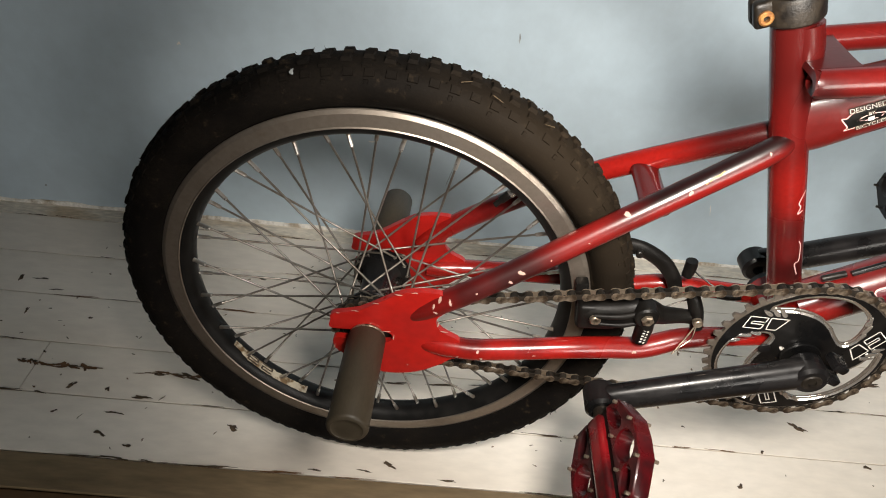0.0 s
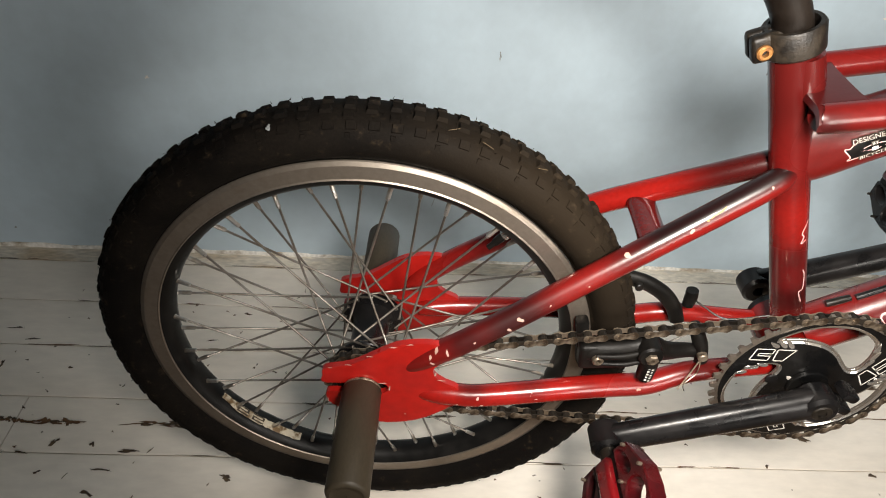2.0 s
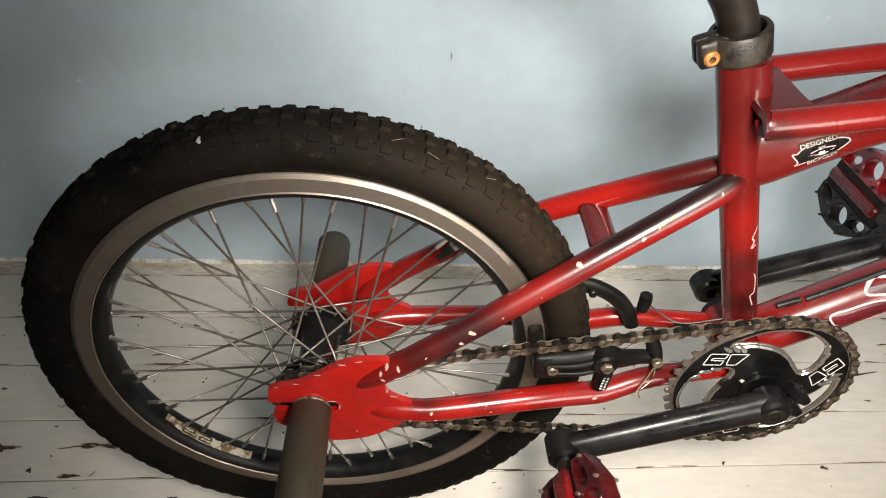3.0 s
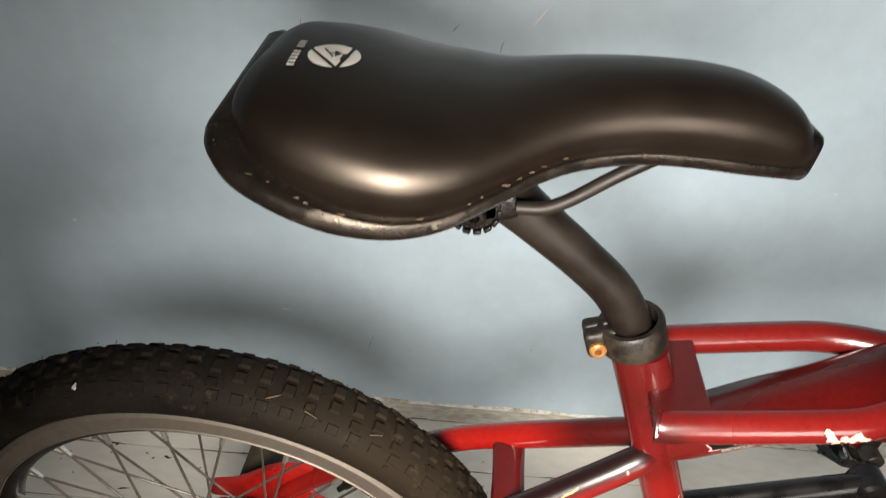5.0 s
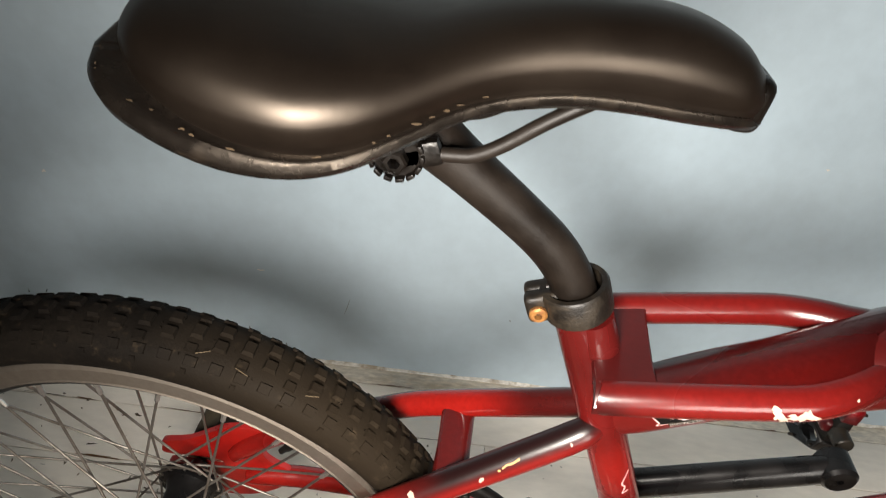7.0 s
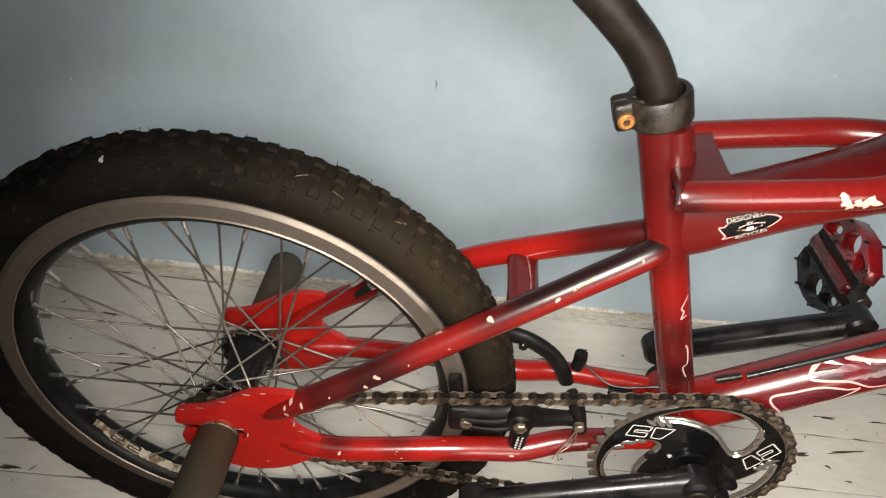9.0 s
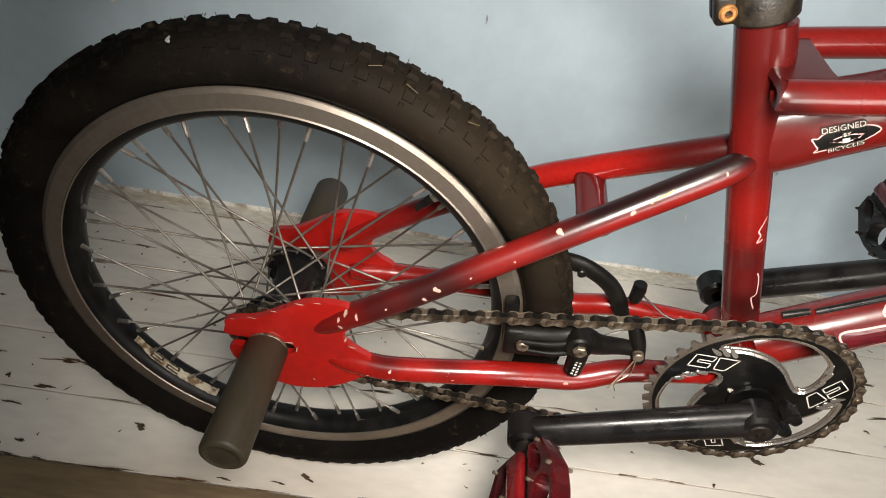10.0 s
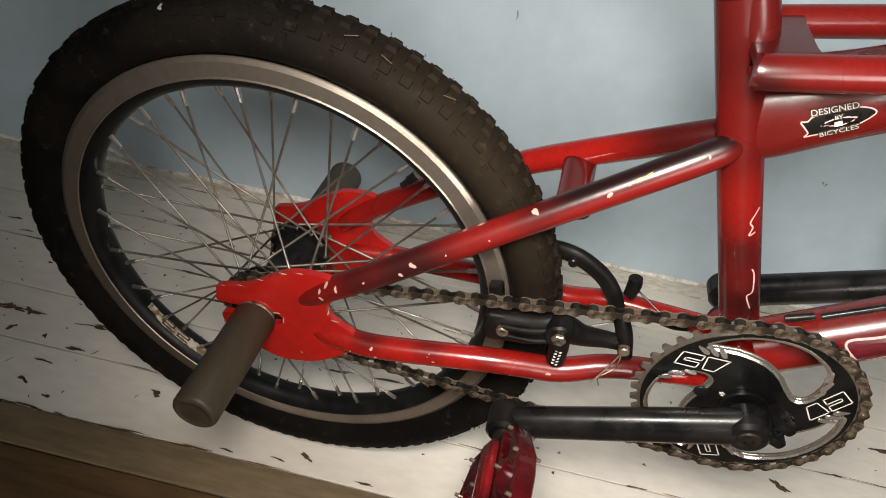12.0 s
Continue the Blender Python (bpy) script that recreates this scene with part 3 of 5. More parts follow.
# tyre with blocks
def tyre_mesh():
    R, W = 0.2470, 0.0250
    prof = [(0.2075, -0.010), (0.2098, -0.0118), (0.2108, -0.0128), (0.2122, -0.0168), (0.218, -0.0225), (0.226, -0.0258), (0.233, -W), (0.2380, -0.0233), (0.2430, -0.0180), (0.2460, -0.010), (R, 0.0),
            (0.2460, 0.010), (0.2430, 0.0180), (0.2380, 0.0233), (0.233, W), (0.226, 0.0258), (0.218, 0.0225), (0.2122, 0.0168), (0.2108, 0.0128), (0.2098, 0.0118), (0.2075, 0.010), (0.2075, 0.0)]
    HC = HUB + Vector((0.0015, 0, 0.0015))
    bm = lathe(prof, 160, HC)
    rr = random.Random(2)
    n = 92

    def block(a, r, y, sx, sy, h, lean):
        m = Matrix.Translation(HC) @ pose(0, 0, 0, 0, -a, 0) @ pose(r, y, 0, 0, 0, lean)
        lo = [(0, s * sy / 2, t * sx / 2) for s, t in ((-1, -1), (1, -1), (1, 1), (-1, 1))]
        hi = [(h, s * sy * 0.40, t * sx * 0.38) for s, t in ((-1, -1), (1, -1), (1, 1), (-1, 1))]
        v = [bm.verts.new(m @ Vector(p)) for p in lo + hi]
        for q in ((4, 5, 6, 7), (0, 1, 5, 4), (1, 2, 6, 5), (2, 3, 7, 6), (3, 0, 4, 7)):
            bm.faces.new([v[k] for k in q])

    for k in range(n):
        a = 360 * k / n
        h = 0.0036
        if k % 2:
            for y in (-0.0065, 0.0065):
                block(a, R - 0.0012, y, 0.0096, 0.0080, h, y * 600)
        else:
            block(a, R - 0.001, 0.0, 0.0088, 0.0110, h, 0)
            for y in (-0.0125, 0.0125):
                block(a, R - 0.0032, y, 0.0088, 0.0062, h * 0.9, y * 1100)
        for s in (-1, 1):
            block(a + 0.6 * s, 0.2400, s * 0.0186, 0.0098, 0.0076, 0.0029, s * 42)
            if k % 2 == 0:
                block(a, 0.2355, s * 0.0234, 0.0040, 0.0045, 0.0016, s * 76)
    # little moulding hairs
    for k in range(260):
        a, y = rr.uniform(0, 360), rr.uniform(-0.02, 0.02)
        m = Matrix.Translation(HC) @ pose(0, 0, 0, 0, -a, 0) @ pose(0.2485 - 5.5 * y * y * 1.8, y, 0, 0, 0, y * 2300)
        w = 0.0004
        tip = Vector((rr.uniform(0.0012, 0.0030), rr.uniform(-0.002, 0.002), rr.uniform(-0.002, 0.002)))
        v = [bm.verts.new(m @ Vector(p)) for p in ((0, -w, -w), (0, w, -w), (0, 0, w))] + [bm.verts.new(m @ tip)]
        for q in ((0, 1, 3), (1, 2, 3), (2, 0, 3)):
            bm.faces.new([v[k2] for k2 in q])
    return bm


tyre = part("tyre", tyre_mesh(), TYRE, bike, "dusty black knobbly tyre", 50)
# dry grass and a dirt spot on the tyre
GRASS = mat("dry_grass", (0.10, 0.07, 0.035), 0.8, scale=60)
for k in range(3):
    a, y = rng.uniform(58, 84), rng.uniform(-0.020, 0.002)
    m = Matrix.Translation(HUB) @ pose(0, 0, 0, 0, -a, 0) @ pose(0.2535 - 9 * y * y, y, 0, 0, 0, y * 2000) @ pose(0, 0, 0, rng.uniform(60, 150), 0, 0)
    bm = bmesh.new()
    sweep(bm, [(*(m @ Vector((0.0006 * math.sin(3 * s), s * 0.0045, 0.001 * s))), 0.0003) for s in (-1, 0, 1)], 4)
    part("grass_stalk", bm, GRASS, tyre, "bit of dry grass stuck in the tread")
bm = bmesh.new()
m = Matrix.Translation(HUB) @ pose(0, 0, 0, 0, -106.5, 0) @ pose(0.2430, -0.0190, 0, 0, 0, -45)
vs = [bm.verts.new(m @ Vector((0.0057 + 0.0004 * (k % 2), p, q))) for k, (p, q) in enumerate(flake(rng, 0.0045, 0.0036, 9, 0.5))]
bm.faces.new(vs)
part("dirt_spot", bm, SCUFF, tyre, "grey dirt spot on the tyre", 0)

# rim
rim_prof = [(0.2097, -0.0126), (0.2090, -0.0136), (0.2056, -0.0152), (0.2048, -0.0152), (0.1942, -0.0150), (0.1930, -0.0157), (0.1923, -0.0150), (0.1923, 0.0150), (0.1930, 0.0157), (0.1942, 0.0150), (0.2044, 0.0149), (0.2052, 0.0153), (0.2090, 0.0140), (0.2097, 0.0128), (0.2070, 0.0125), (0.2050, 0.0), (0.2070, -0.0125)]
rim = part("rim", lathe(rim_prof, 128, HUB), ALU, bike, "worn bare aluminium brake surface of the rim", 10)
part("rim_well", lathe([(0.1928, -0.0146), (0.188, -0.0125), (0.1835, -0.007), (0.182, 0.0), (0.1835, 0.007), (0.188, 0.0125), (0.1928, 0.0146)], 128, HUB), BLACK_RIM, rim, "black anodised inner face of the rim", 50)

# hub, sprocket, axle
hub = part("hub", lathe([(0.012, -0.034), (0.029, -0.0335), (0.030, -0.032), (0.029, -0.0295), (0.021, -0.027), (0.0175, -0.018), (0.0175, 0.018), (0.021, 0.027), (0.029, 0.0295), (0.030, 0.032), (0.029, 0.0335), (0.012, 0.036), (0.008, 0.052), (0.006, 0.052), (0.006, -0.052), (0.008, -0.05)], 48, HUB), BLACK, bike, "black hub with wide flanges")


def gear(n, root, tip, y0, y1, centre, holes=(), sharp=0.30):
    loop = []
    for k in range(n):
        for da, r in ((-0.5, root), (-0.28, root + 0.0006), (-0.13 * sharp / 0.3, tip), (0.13 * sharp / 0.3, tip), (0.28, root + 0.0006)):
            a = 2 * math.pi * (k + da) / n
            loop.append((centre[0] + r * math.cos(a), centre[2] + r * math.sin(a)))
    return plate(loop, y0, y1, holes)


part("sprocket", gear(16, 0.0290, 0.0355, RING_Y - 0.001, RING_Y + 0.0012, HUB), GREASE, hub, "greasy small sprocket")
part("freewheel", disc(0.0265, -0.052, -0.036, HUB, 40, 0.002, 0.008), GREASE, hub)
part("hub_cone", disc(0.0135, -0.0545, -0.051, HUB, 6, 0.0005), STEEL, hub)

# spokes, three-cross, 48
spoke_mesh = {}
for side in (-1, 1):
    for turn in (-1, 1):
        a0 = radians(75 * turn)
        p0 = Vector((0.027 * math.cos(a0), side * 0.0315 + 0.0022 * turn, 0.027 * math.sin(a0)))
        p1 = Vector((0.1835, side * 0.004, 0))
        bm = bmesh.new()
        mid = (p0 + p1) / 2 + Vector((0, 0.0008 * turn, 0))
        sweep(bm, [(*(p0 + Vector((-0.0012, 0, 0))), 0.0021), (*(p0 + Vector((0.0004, 0, 0))), 0.0021)], 8)
        sweep(bm, [(*p0, 0.00105), (*mid, 0.00105), (*p1, 0.00105)], 8)
        me = bpy.data.meshes.new("spoke")
        bm.to_mesh(me)
        bm.free()
        me.shade_smooth()
        me.materials.append(SPOKE)
        d = (p1 - p0).normalized()
        bm = bmesh.new()
        sweep(bm, [(*(p1 - d * 0.0135), 0.0013), (*(p1 - d * 0.0125), 0.0019), (*(p1 - d * 0.002), 0.0020), (*(p1 + d * 0.002), 0.0030)], 8)
        mn = bpy.data.meshes.new("nipple")
        bm.to_mesh(mn)
        bm.free()
        mn.materials.append(NIPPLE)
        spoke_mesh[side, turn] = (me, mn)
for k in range(48):
    side, turn = (-1, 1)[(k + 3) % 2], (-1, 1)[((k + 3) // 2) % 2]
    me, mn = spoke_mesh[side, turn]
    m = Matrix.Translation(HUB) @ pose(0, 0, 0, 0, -(k + 0.3) * 7.5, 0)
    for nm, data in (("spoke", me), ("nipple", mn)):
        ob = new(nm, data)
        ob.parent = rim
        ob.matrix_local = m

# decal on the rim well, below the hub towards the back
bm = bmesh.new()
rows = []
for i in range(26):
    a = radians(-147 + i * 1.30)
    j = 0.0007 * noise.noise((i * 0.9, 2.0, 0))
    rows.append([bm.verts.new(HUB + Vector((r * math.cos(a), y, r * math.sin(a)))) for r, y in ((0.1814, -0.0008 + 2 * j), (0.1820, -0.0035), (0.1828, -0.0068), (0.1838 - abs(j) * 0.3, -0.0086 + 2 * j + 0.0060 * max(0.0, 1 - i / 5)))])
for a, b in zip(rows, rows[1:]):
    for k in range(3):
        bm.faces.new((a[k], b[k], b[k + 1], a[k + 1]))
decal = part("rim_decal", bm, DECAL, rim, "stained cream decal with the number 22 on the rim")
def on_well(deg, y, lift):
    r = float(np.interp(-y, (0.0, 0.007, 0.0125), (0.182, 0.1835, 0.188))) - lift
    return HUB + Vector((r * math.cos(radians(deg)), y, r * math.sin(radians(deg))))


TWO = ((0, 1), (1, 1), (1, 0.5), (0, 0.5), (0, 0), (1, 0))
for start in (-139.6, -133.2):
    bm = bmesh.new()
    for (u0, v0), (u1, v1) in zip(TWO, TWO[1:]):
        du, dv = (0.10, 0.11)
        lo_u, hi_u, lo_v, hi_v = min(u0, u1) - du, max(u0, u1) + du, min(v0, v1) - dv, max(v0, v1) + dv
        for n_ in range(4):
            a0, a1 = lo_u + (hi_u - lo_u) * n_ / 4, lo_u + (hi_u - lo_u) * (n_ + 1) / 4
            bm.faces.new([bm.verts.new(on_well(start + 3.9 * u, -0.0074 + 0.0056 * v, 0.0011 + 0.0002 * abs(v0 - v1))) for u, v in ((a0, lo_v), (a1, lo_v), (a1, hi_v), (a0, hi_v))])
    part("numeral", bm, GAP, decal, smooth=0)

# valve
va = math.atan2(0.389 - 0.2525, 0.110)
vd = Vector((math.cos(va), 0, math.sin(va)))
valve = part("valve", tube([(*(HUB + vd * 0.184), 0.004), (*(HUB + vd * 0.168), 0.0037), (*(HUB + vd * 0.1665), 0.0026), (*(HUB + vd * 0.160), 0.0026)], 14, 0), PLASTIC, bike, "black rubber valve stem")
part("valve_tip", tube([(*(HUB + vd * 0.185), 0.0046), (*(HUB + vd * 0.178), 0.0046)], 12, 0), STEEL, valve)

# frame tubes
ST_A, ST_B = (0.3975, 0.0, 0.291), (0.2800, 0.0, 0.5715)
ST_R = 0.0146
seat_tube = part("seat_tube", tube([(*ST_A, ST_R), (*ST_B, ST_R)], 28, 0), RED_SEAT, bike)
st_surf = on_tube(ST_A, ST_B, ST_R)
part("bottom_bracket_shell", disc(0.0235, -0.036, 0.036, BB, 36, 0.0015, 0.012), RED, bike)
part("bearing_cup", disc(0.0195, -0.042, -0.0355, BB, 30, 0.001), BLACK, bike)
part("bearing_cup", disc(0.0195, 0.0355, 0.045, BB, 30, 0.001), BLACK, bike)

SS = [(0.0350, -0.0510, 0.2775, 0.0066), (0.0450, -0.0540, 0.2870, 0.0090), (0.0570, -0.0560, 0.2976, 0.0101), (0.068, -0.0568, 0.3068, 0.0103), (0.085, -0.0565, 0.3192, 0.0103), (0.128, -0.0490, 0.3485, 0.0104), (0.190, -0.0365, 0.3912, 0.0104), (0.248, -0.0248, 0.4310, 0.0104), (0.290, -0.0162, 0.4598, 0.0104), (0.304, -0.0128, 0.4695, 0.0102), (0.311, -0.0108, 0.4743, 0.0094), (0.3165, -0.0085, 0.4780, 0.0070)]
SS_FAR = SS[:4] + [(0.085, -0.0575, 0.3195, 0.0103), (0.128, -0.0570, 0.3500, 0.0104), (0.190, -0.0505, 0.3925, 0.0104), (0.2295, -0.0393, 0.4190, 0.0105), (0.248, -0.0333, 0.4313, 0.0105), (0.300, -0.0166, 0.4660, 0.0104), (0.318, -0.0108, 0.4780, 0.0100)]
CS = [(0.0450, -0.0500, 0.2478, 0.0066), (0.0560, -0.0530, 0.2480, 0.0090), (0.0680, -0.0555, 0.2484, 0.0100), (0.081, -0.0568, 0.2491, 0.0103), (0.110, -0.0575, 0.2510, 0.0104), (0.190, -0.0515, 0.2620, 0.0106), (0.225, -0.0475, 0.2645, 0.0106), (0.258, -0.0440, 0.2670, 0.0106), (0.292, -0.0390, 0.2795, 0.0100), (0.330, -0.0340, 0.2840, 0.0095), (0.380, -0.0280, 0.2880, 0.0095)]
DROP = [(-0.0349, 0.2693), (-0.0325, 0.2770), (-0.0083, 0.2854), (0.0218, 0.3080), (0.0368, 0.3150), (0.056, 0.3175), (0.068, 0.3140), (0.0680, 0.2960), (0.0620, 0.2860), (0.0640, 0.2760), (0.073, 0.2680), (0.086, 0.2600), (0.086, 0.2390),
        (0.0796, 0.2345), (0.0717, 0.2264), (0.055, 0.2140), (0.0366, 0.2070), (0.0165, 0.2050), (-0.005, 0.2130), (-0.0200, 0.2235), (-0.0295, 0.2303), (-0.0322, 0.2442), (-0.0200, 0.2470), (0.012, 0.2470), (0.0200, 0.2490), (0.0235, 0.2545), (0.0200, 0.2605), (0.006, 0.2620), (-0.0200, 0.2590), (-0.0353, 0.2590)]
for s, tone in ((1, "near"), (-1, "far")):
    flip = lambda q: [(x, y * s, z, r) for x, y, z, r in q]
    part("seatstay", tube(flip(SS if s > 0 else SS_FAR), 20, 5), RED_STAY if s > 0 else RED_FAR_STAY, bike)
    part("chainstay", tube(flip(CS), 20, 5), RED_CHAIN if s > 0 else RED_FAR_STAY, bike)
    drop = part("dropout", plate(smooth_loop(DROP, 3), -0.0605 * s, -0.0545 * s), RED_PLATE, bike, "red steel dropout plate, lit tone in its paint", 30)
    # peg
    y0, y1 = -0.0630 * s, -0.1640 * s
    d = -s
    part("peg", lathe([(0.0075, y0), (0.0165, y0), (0.0178, y0 + 0.0014 * d), (0.0178, y1 - 0.0030 * d), (0.0168, y1 - 0.0008 * d), (0.0155, y1), (0.0136, y1 + 0.0003 * d), (0.0128, y1 - 0.0004 * d), (0.0080, y1 - 0.0001 * d), (0.0004, y1)], 40, HUB, closed=False), PEG, bike, "worn grey steel axle peg", 45)
    part("axle_washer", disc(0.0172, -0.0605 * s, -0.0632 * s, HUB, 24, 0.0006, 0.006), CHAIN, bike)
part("seatstay_bridge", tube([(0.2280, -0.0290, 0.4130, 0.0080), (0.2288, 0.0050, 0.4130, 0.0076), (0.2295, 0.0385, 0.4130, 0.0080)], 22, 4, flat=1.62, up=(1, 0, 0)), RED_DARK, bike, "dark red flattened bridge between the seatstays")

DT_A, DT_B = (0.405, 0.0, 0.305), (0.760, 0.0, 0.560)
DT_R = 0.0225
part("down_tube", tube([(*DT_A, DT_R), (*DT_B, DT_R)], 30, 0), RED, bike)
dt_surf = on_tube(DT_A, DT_B, DT_R)

# main top tube, flattened, rising to the front
TT = [(0.3080, 0.4825, 0.0270, 0.0095), (0.326, 0.4928, 0.0290, 0.0128), (0.343, 0.5022, 0.0302, 0.0158), (0.368, 0.5180, 0.0297, 0.0178), (0.397, 0.5345, 0.0285, 0.0195), (0.428, 0.5515, 0.0275, 0.0250), (0.470, 0.5745, 0.0275, 0.0310), (0.640, 0.6650, 0.0280, 0.0300)]
TTX = spline(TT, 6)


def tt_at(x):
    return [float(np.interp(x, [r[0] for r in TTX], [r[k] for r in TTX])) for k in (1, 2, 3)]


bm = bmesh.new()
rings = [[bm.verts.new((x, hw * math.cos(a), zc + hh * math.sin(a))) for a in [2 * math.pi * k / 36 for k in range(36)]] for x, zc, hh, hw in TTX]
for a, b in zip(rings, rings[1:]):
    for k in range(36):
        bm.faces.new((a[k], a[(k + 1) % 36], b[(k + 1) % 36], b[k]))
bm.faces.new(rings[0])
bm.faces.new(rings[-1][::-1])
part("top_tube", bm, RED_TOP, bike)
# twin side tubes past the main tube, joined by a web behind the seat tube
SIDE = [(0.3010, -0.0340, 0.5359, 0.0088), (0.3020, -0.0344, 0.5361, 0.0100), (0.3045, -0.0350, 0.5366, 0.0102), (0.340, -0.0358, 0.5440, 0.0102), (0.385, -0.0358, 0.5535, 0.0102), (0.409, -0.0346, 0.5588, 0.0103), (0.4287, -0.0285, 0.5640, 0.0104), (0.4465, -0.0190, 0.5695, 0.0105), (0.470, -0.0080, 0.5785, 0.0106), (0.500, 0.0, 0.5930, 0.0106), (0.550, 0.0, 0.6190, 0.0106)]
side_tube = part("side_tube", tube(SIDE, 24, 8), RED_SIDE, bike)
part("side_tube", tube([(x, -y, z + 0.003, r) for x, y, z, r in SIDE], 24, 8), RED_TOP, bike)
# sheet bent over both side tubes
bm = bmesh.new()
rows = []
for k in range(25):
    v = -1 + k / 12
    y = 0.0440 * v
    drop = 0.0085 * max(0.0, (abs(v) - 0.72) / 0.28) ** 2
    x1 = 0.3290 + 0.0015 * v + 0.0075 * abs(v) ** 5
    rows.append([bm.verts.new((x, y, 0.5325 + (x - 0.302) * 0.205 + 0.0118 - drop + dz)) for x, dz in ((0.2960, -0.0040), (0.2960, 0.0010), (0.2972, 0.0015), (x1 - 0.0012, 0.0015), (x1, 0.0003), (x1, -0.0040))])
for a, b in zip(rows, rows[1:]):
    for k in range(6):
        bm.faces.new((a[k], a[(k + 1) % 6], b[(k + 1) % 6], b[k]))
bm.faces.new(rows[0])
bm.faces.new(rows[-1][::-1])
part("web_plate", bm, RED_DARK, bike, "flat red web between the side tubes")
# welded joint between the main tube and the side tube
SIDEX = spline(SIDE, 6)
bm = bmesh.new()
rows = []
for k in range(25):
    x = 0.318 + 0.200 * k / 24
    ys, zs = [float(np.interp(x, [r[0] for r in SIDEX], [r[c] for r in SIDEX])) for c in (1, 2)]
    zc, hh, hw = tt_at(x)
    p0 = Vector((x, ys + 0.0030, zs + 0.0096))
    p1 = Vector((x, hw * 0.42, zc + hh * 0.905))
    rows.append([bm.verts.new(p0 + (p1 - p0) * u + Vector((0, 0, (0.0068 - 0.0010 * k / 24) * math.sin(math.pi * u) ** 0.9))) for u in (0, 0.125, 0.25, 0.375, 0.5, 0.625, 0.75, 0.875, 1)])
for a, b in zip(rows, rows[1:]):
    for k in range(8):
        bm.faces.new((a[k], a[k + 1], b[k + 1], b[k]))
bmesh.ops.solidify(bm, geom=bm.faces, thickness=0.0012)
part("weld_fillet", bm, RED_TOP, bike, "", 60)
for y in (-0.0215, 0.0215):
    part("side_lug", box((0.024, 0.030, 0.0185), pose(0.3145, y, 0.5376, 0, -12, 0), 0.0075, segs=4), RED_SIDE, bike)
part("head_tube", tube([(0.735, 0, 0.49, 0.02), (0.69, 0, 0.63, 0.02)], 24, 0), RED, bike)

# rounded lug on the front of the seat tube, under the clamp
ax = (Vector(ST_B) - Vector(ST_A)).normalized()
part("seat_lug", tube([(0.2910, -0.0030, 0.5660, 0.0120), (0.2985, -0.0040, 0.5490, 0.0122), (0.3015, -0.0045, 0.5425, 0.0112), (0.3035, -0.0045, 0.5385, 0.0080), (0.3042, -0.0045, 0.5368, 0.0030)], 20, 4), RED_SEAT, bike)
# seat clamp, post
cc = Vector((0.2795, 0.0, 0.5755))
turn = ax.to_track_quat("Z", "Y").to_matrix().to_4x4()
bm = bmesh.new()
seg = 36
rings = []
for r, h in ((0.0148, -0.0085), (0.0186, -0.0085), (0.0199, -0.0070), (0.0199, 0.0095), (0.0187, 0.0112), (0.0158, 0.0112), (0.0150, 0.006)):
    rings.append([bm.verts.new(Matrix.Translation(cc) @ turn @ Vector((r * math.cos(2 * math.pi * k / seg), r * math.sin(2 * math.pi * k / seg), h))) for k in range(seg)])
for i in range(len(rings)):
    a, b = rings[i], rings[(i + 1) % len(rings)]
    for k in range(seg):
        bm.faces.new((a[k], a[(k + 1) % seg], b[(k + 1) % seg], b[k]))
clamp = part("seat_clamp", bm, CLAMP, bike, "black seat clamp with a rusty bolt")
back = Vector((-ax.z, 0, ax.x))
back = -back if back.x > 0 else back
lean = math.degrees(math.atan2(-ax.x, ax.z))
for y in (-0.0045, 0.0045):
    q = cc + back * 0.0175 + ax * 0.0018
    bm = box((0.0225, 0.0096, 0.0190), pose(q.x, y, q.z, 0, -lean, 0), 0.0040, segs=4)
    part("clamp_ear", bm, CLAMP, clamp)
bolt_at = cc + back * 0.0219 + ax * 0.0008
part("clamp_bolt", disc(0.0052, -0.0130, -0.0085, bolt_at, 24, 0.0012, 0.0022), RUST, clamp, "rusty hexagon socket bolt")
POST_P = [(0.287, 0.0, 0.555, 0.0127), (0.278, 0.0, 0.578, 0.0127), (0.2695, 0.0, 0.5940, 0.0127), (0.256, 0.0, 0.6100, 0.0127), (0.236, 0.0, 0.6265, 0.0127), (0.205, 0.0, 0.6495, 0.0136), (0.180, 0.0, 0.6680, 0.0158)]
part("seatpost", tube(POST_P, 28, 6), POST, bike, "satin black bent seatpost")


# saddle
def lerp_table(tab, x):
    xs = [r[0] for r in tab]
    return [float(np.interp(x, xs, [r[k] for r in tab])) for k in range(1, len(tab[0]))]


SAD = [(0.0530, 0.044, 0.7205, 0.7010), (0.0555, 0.053, 0.7240, 0.6980), (0.061, 0.0610, 0.7272, 0.6950), (0.069, 0.0675, 0.7297, 0.6915), (0.081, 0.0722, 0.7304, 0.6875), (0.098, 0.0755, 0.7304, 0.6825), (0.118, 0.0770, 0.7284, 0.6790), (0.140, 0.0755, 0.7252, 0.6785),
       (0.160, 0.0690, 0.7248, 0.6810), (0.180, 0.0578, 0.7252, 0.6880), (0.200, 0.0455, 0.7300, 0.6960), (0.220, 0.0370, 0.7345, 0.7010), (0.245, 0.0315, 0.7378, 0.7040), (0.270, 0.0285, 0.7388, 0.7040), (0.292, 0.0260, 0.7364, 0.7025), (0.312, 0.0225, 0.7288, 0.7012), (0.3215, 0.0180, 0.7208, 0.7000), (0.3275, 0.0120, 0.7140, 0.6990), (0.3300, 0.0050, 0.7045, 0.6985)]
SADX = spline([(x, w, c, e) for x, w, c, e in SAD], 4)


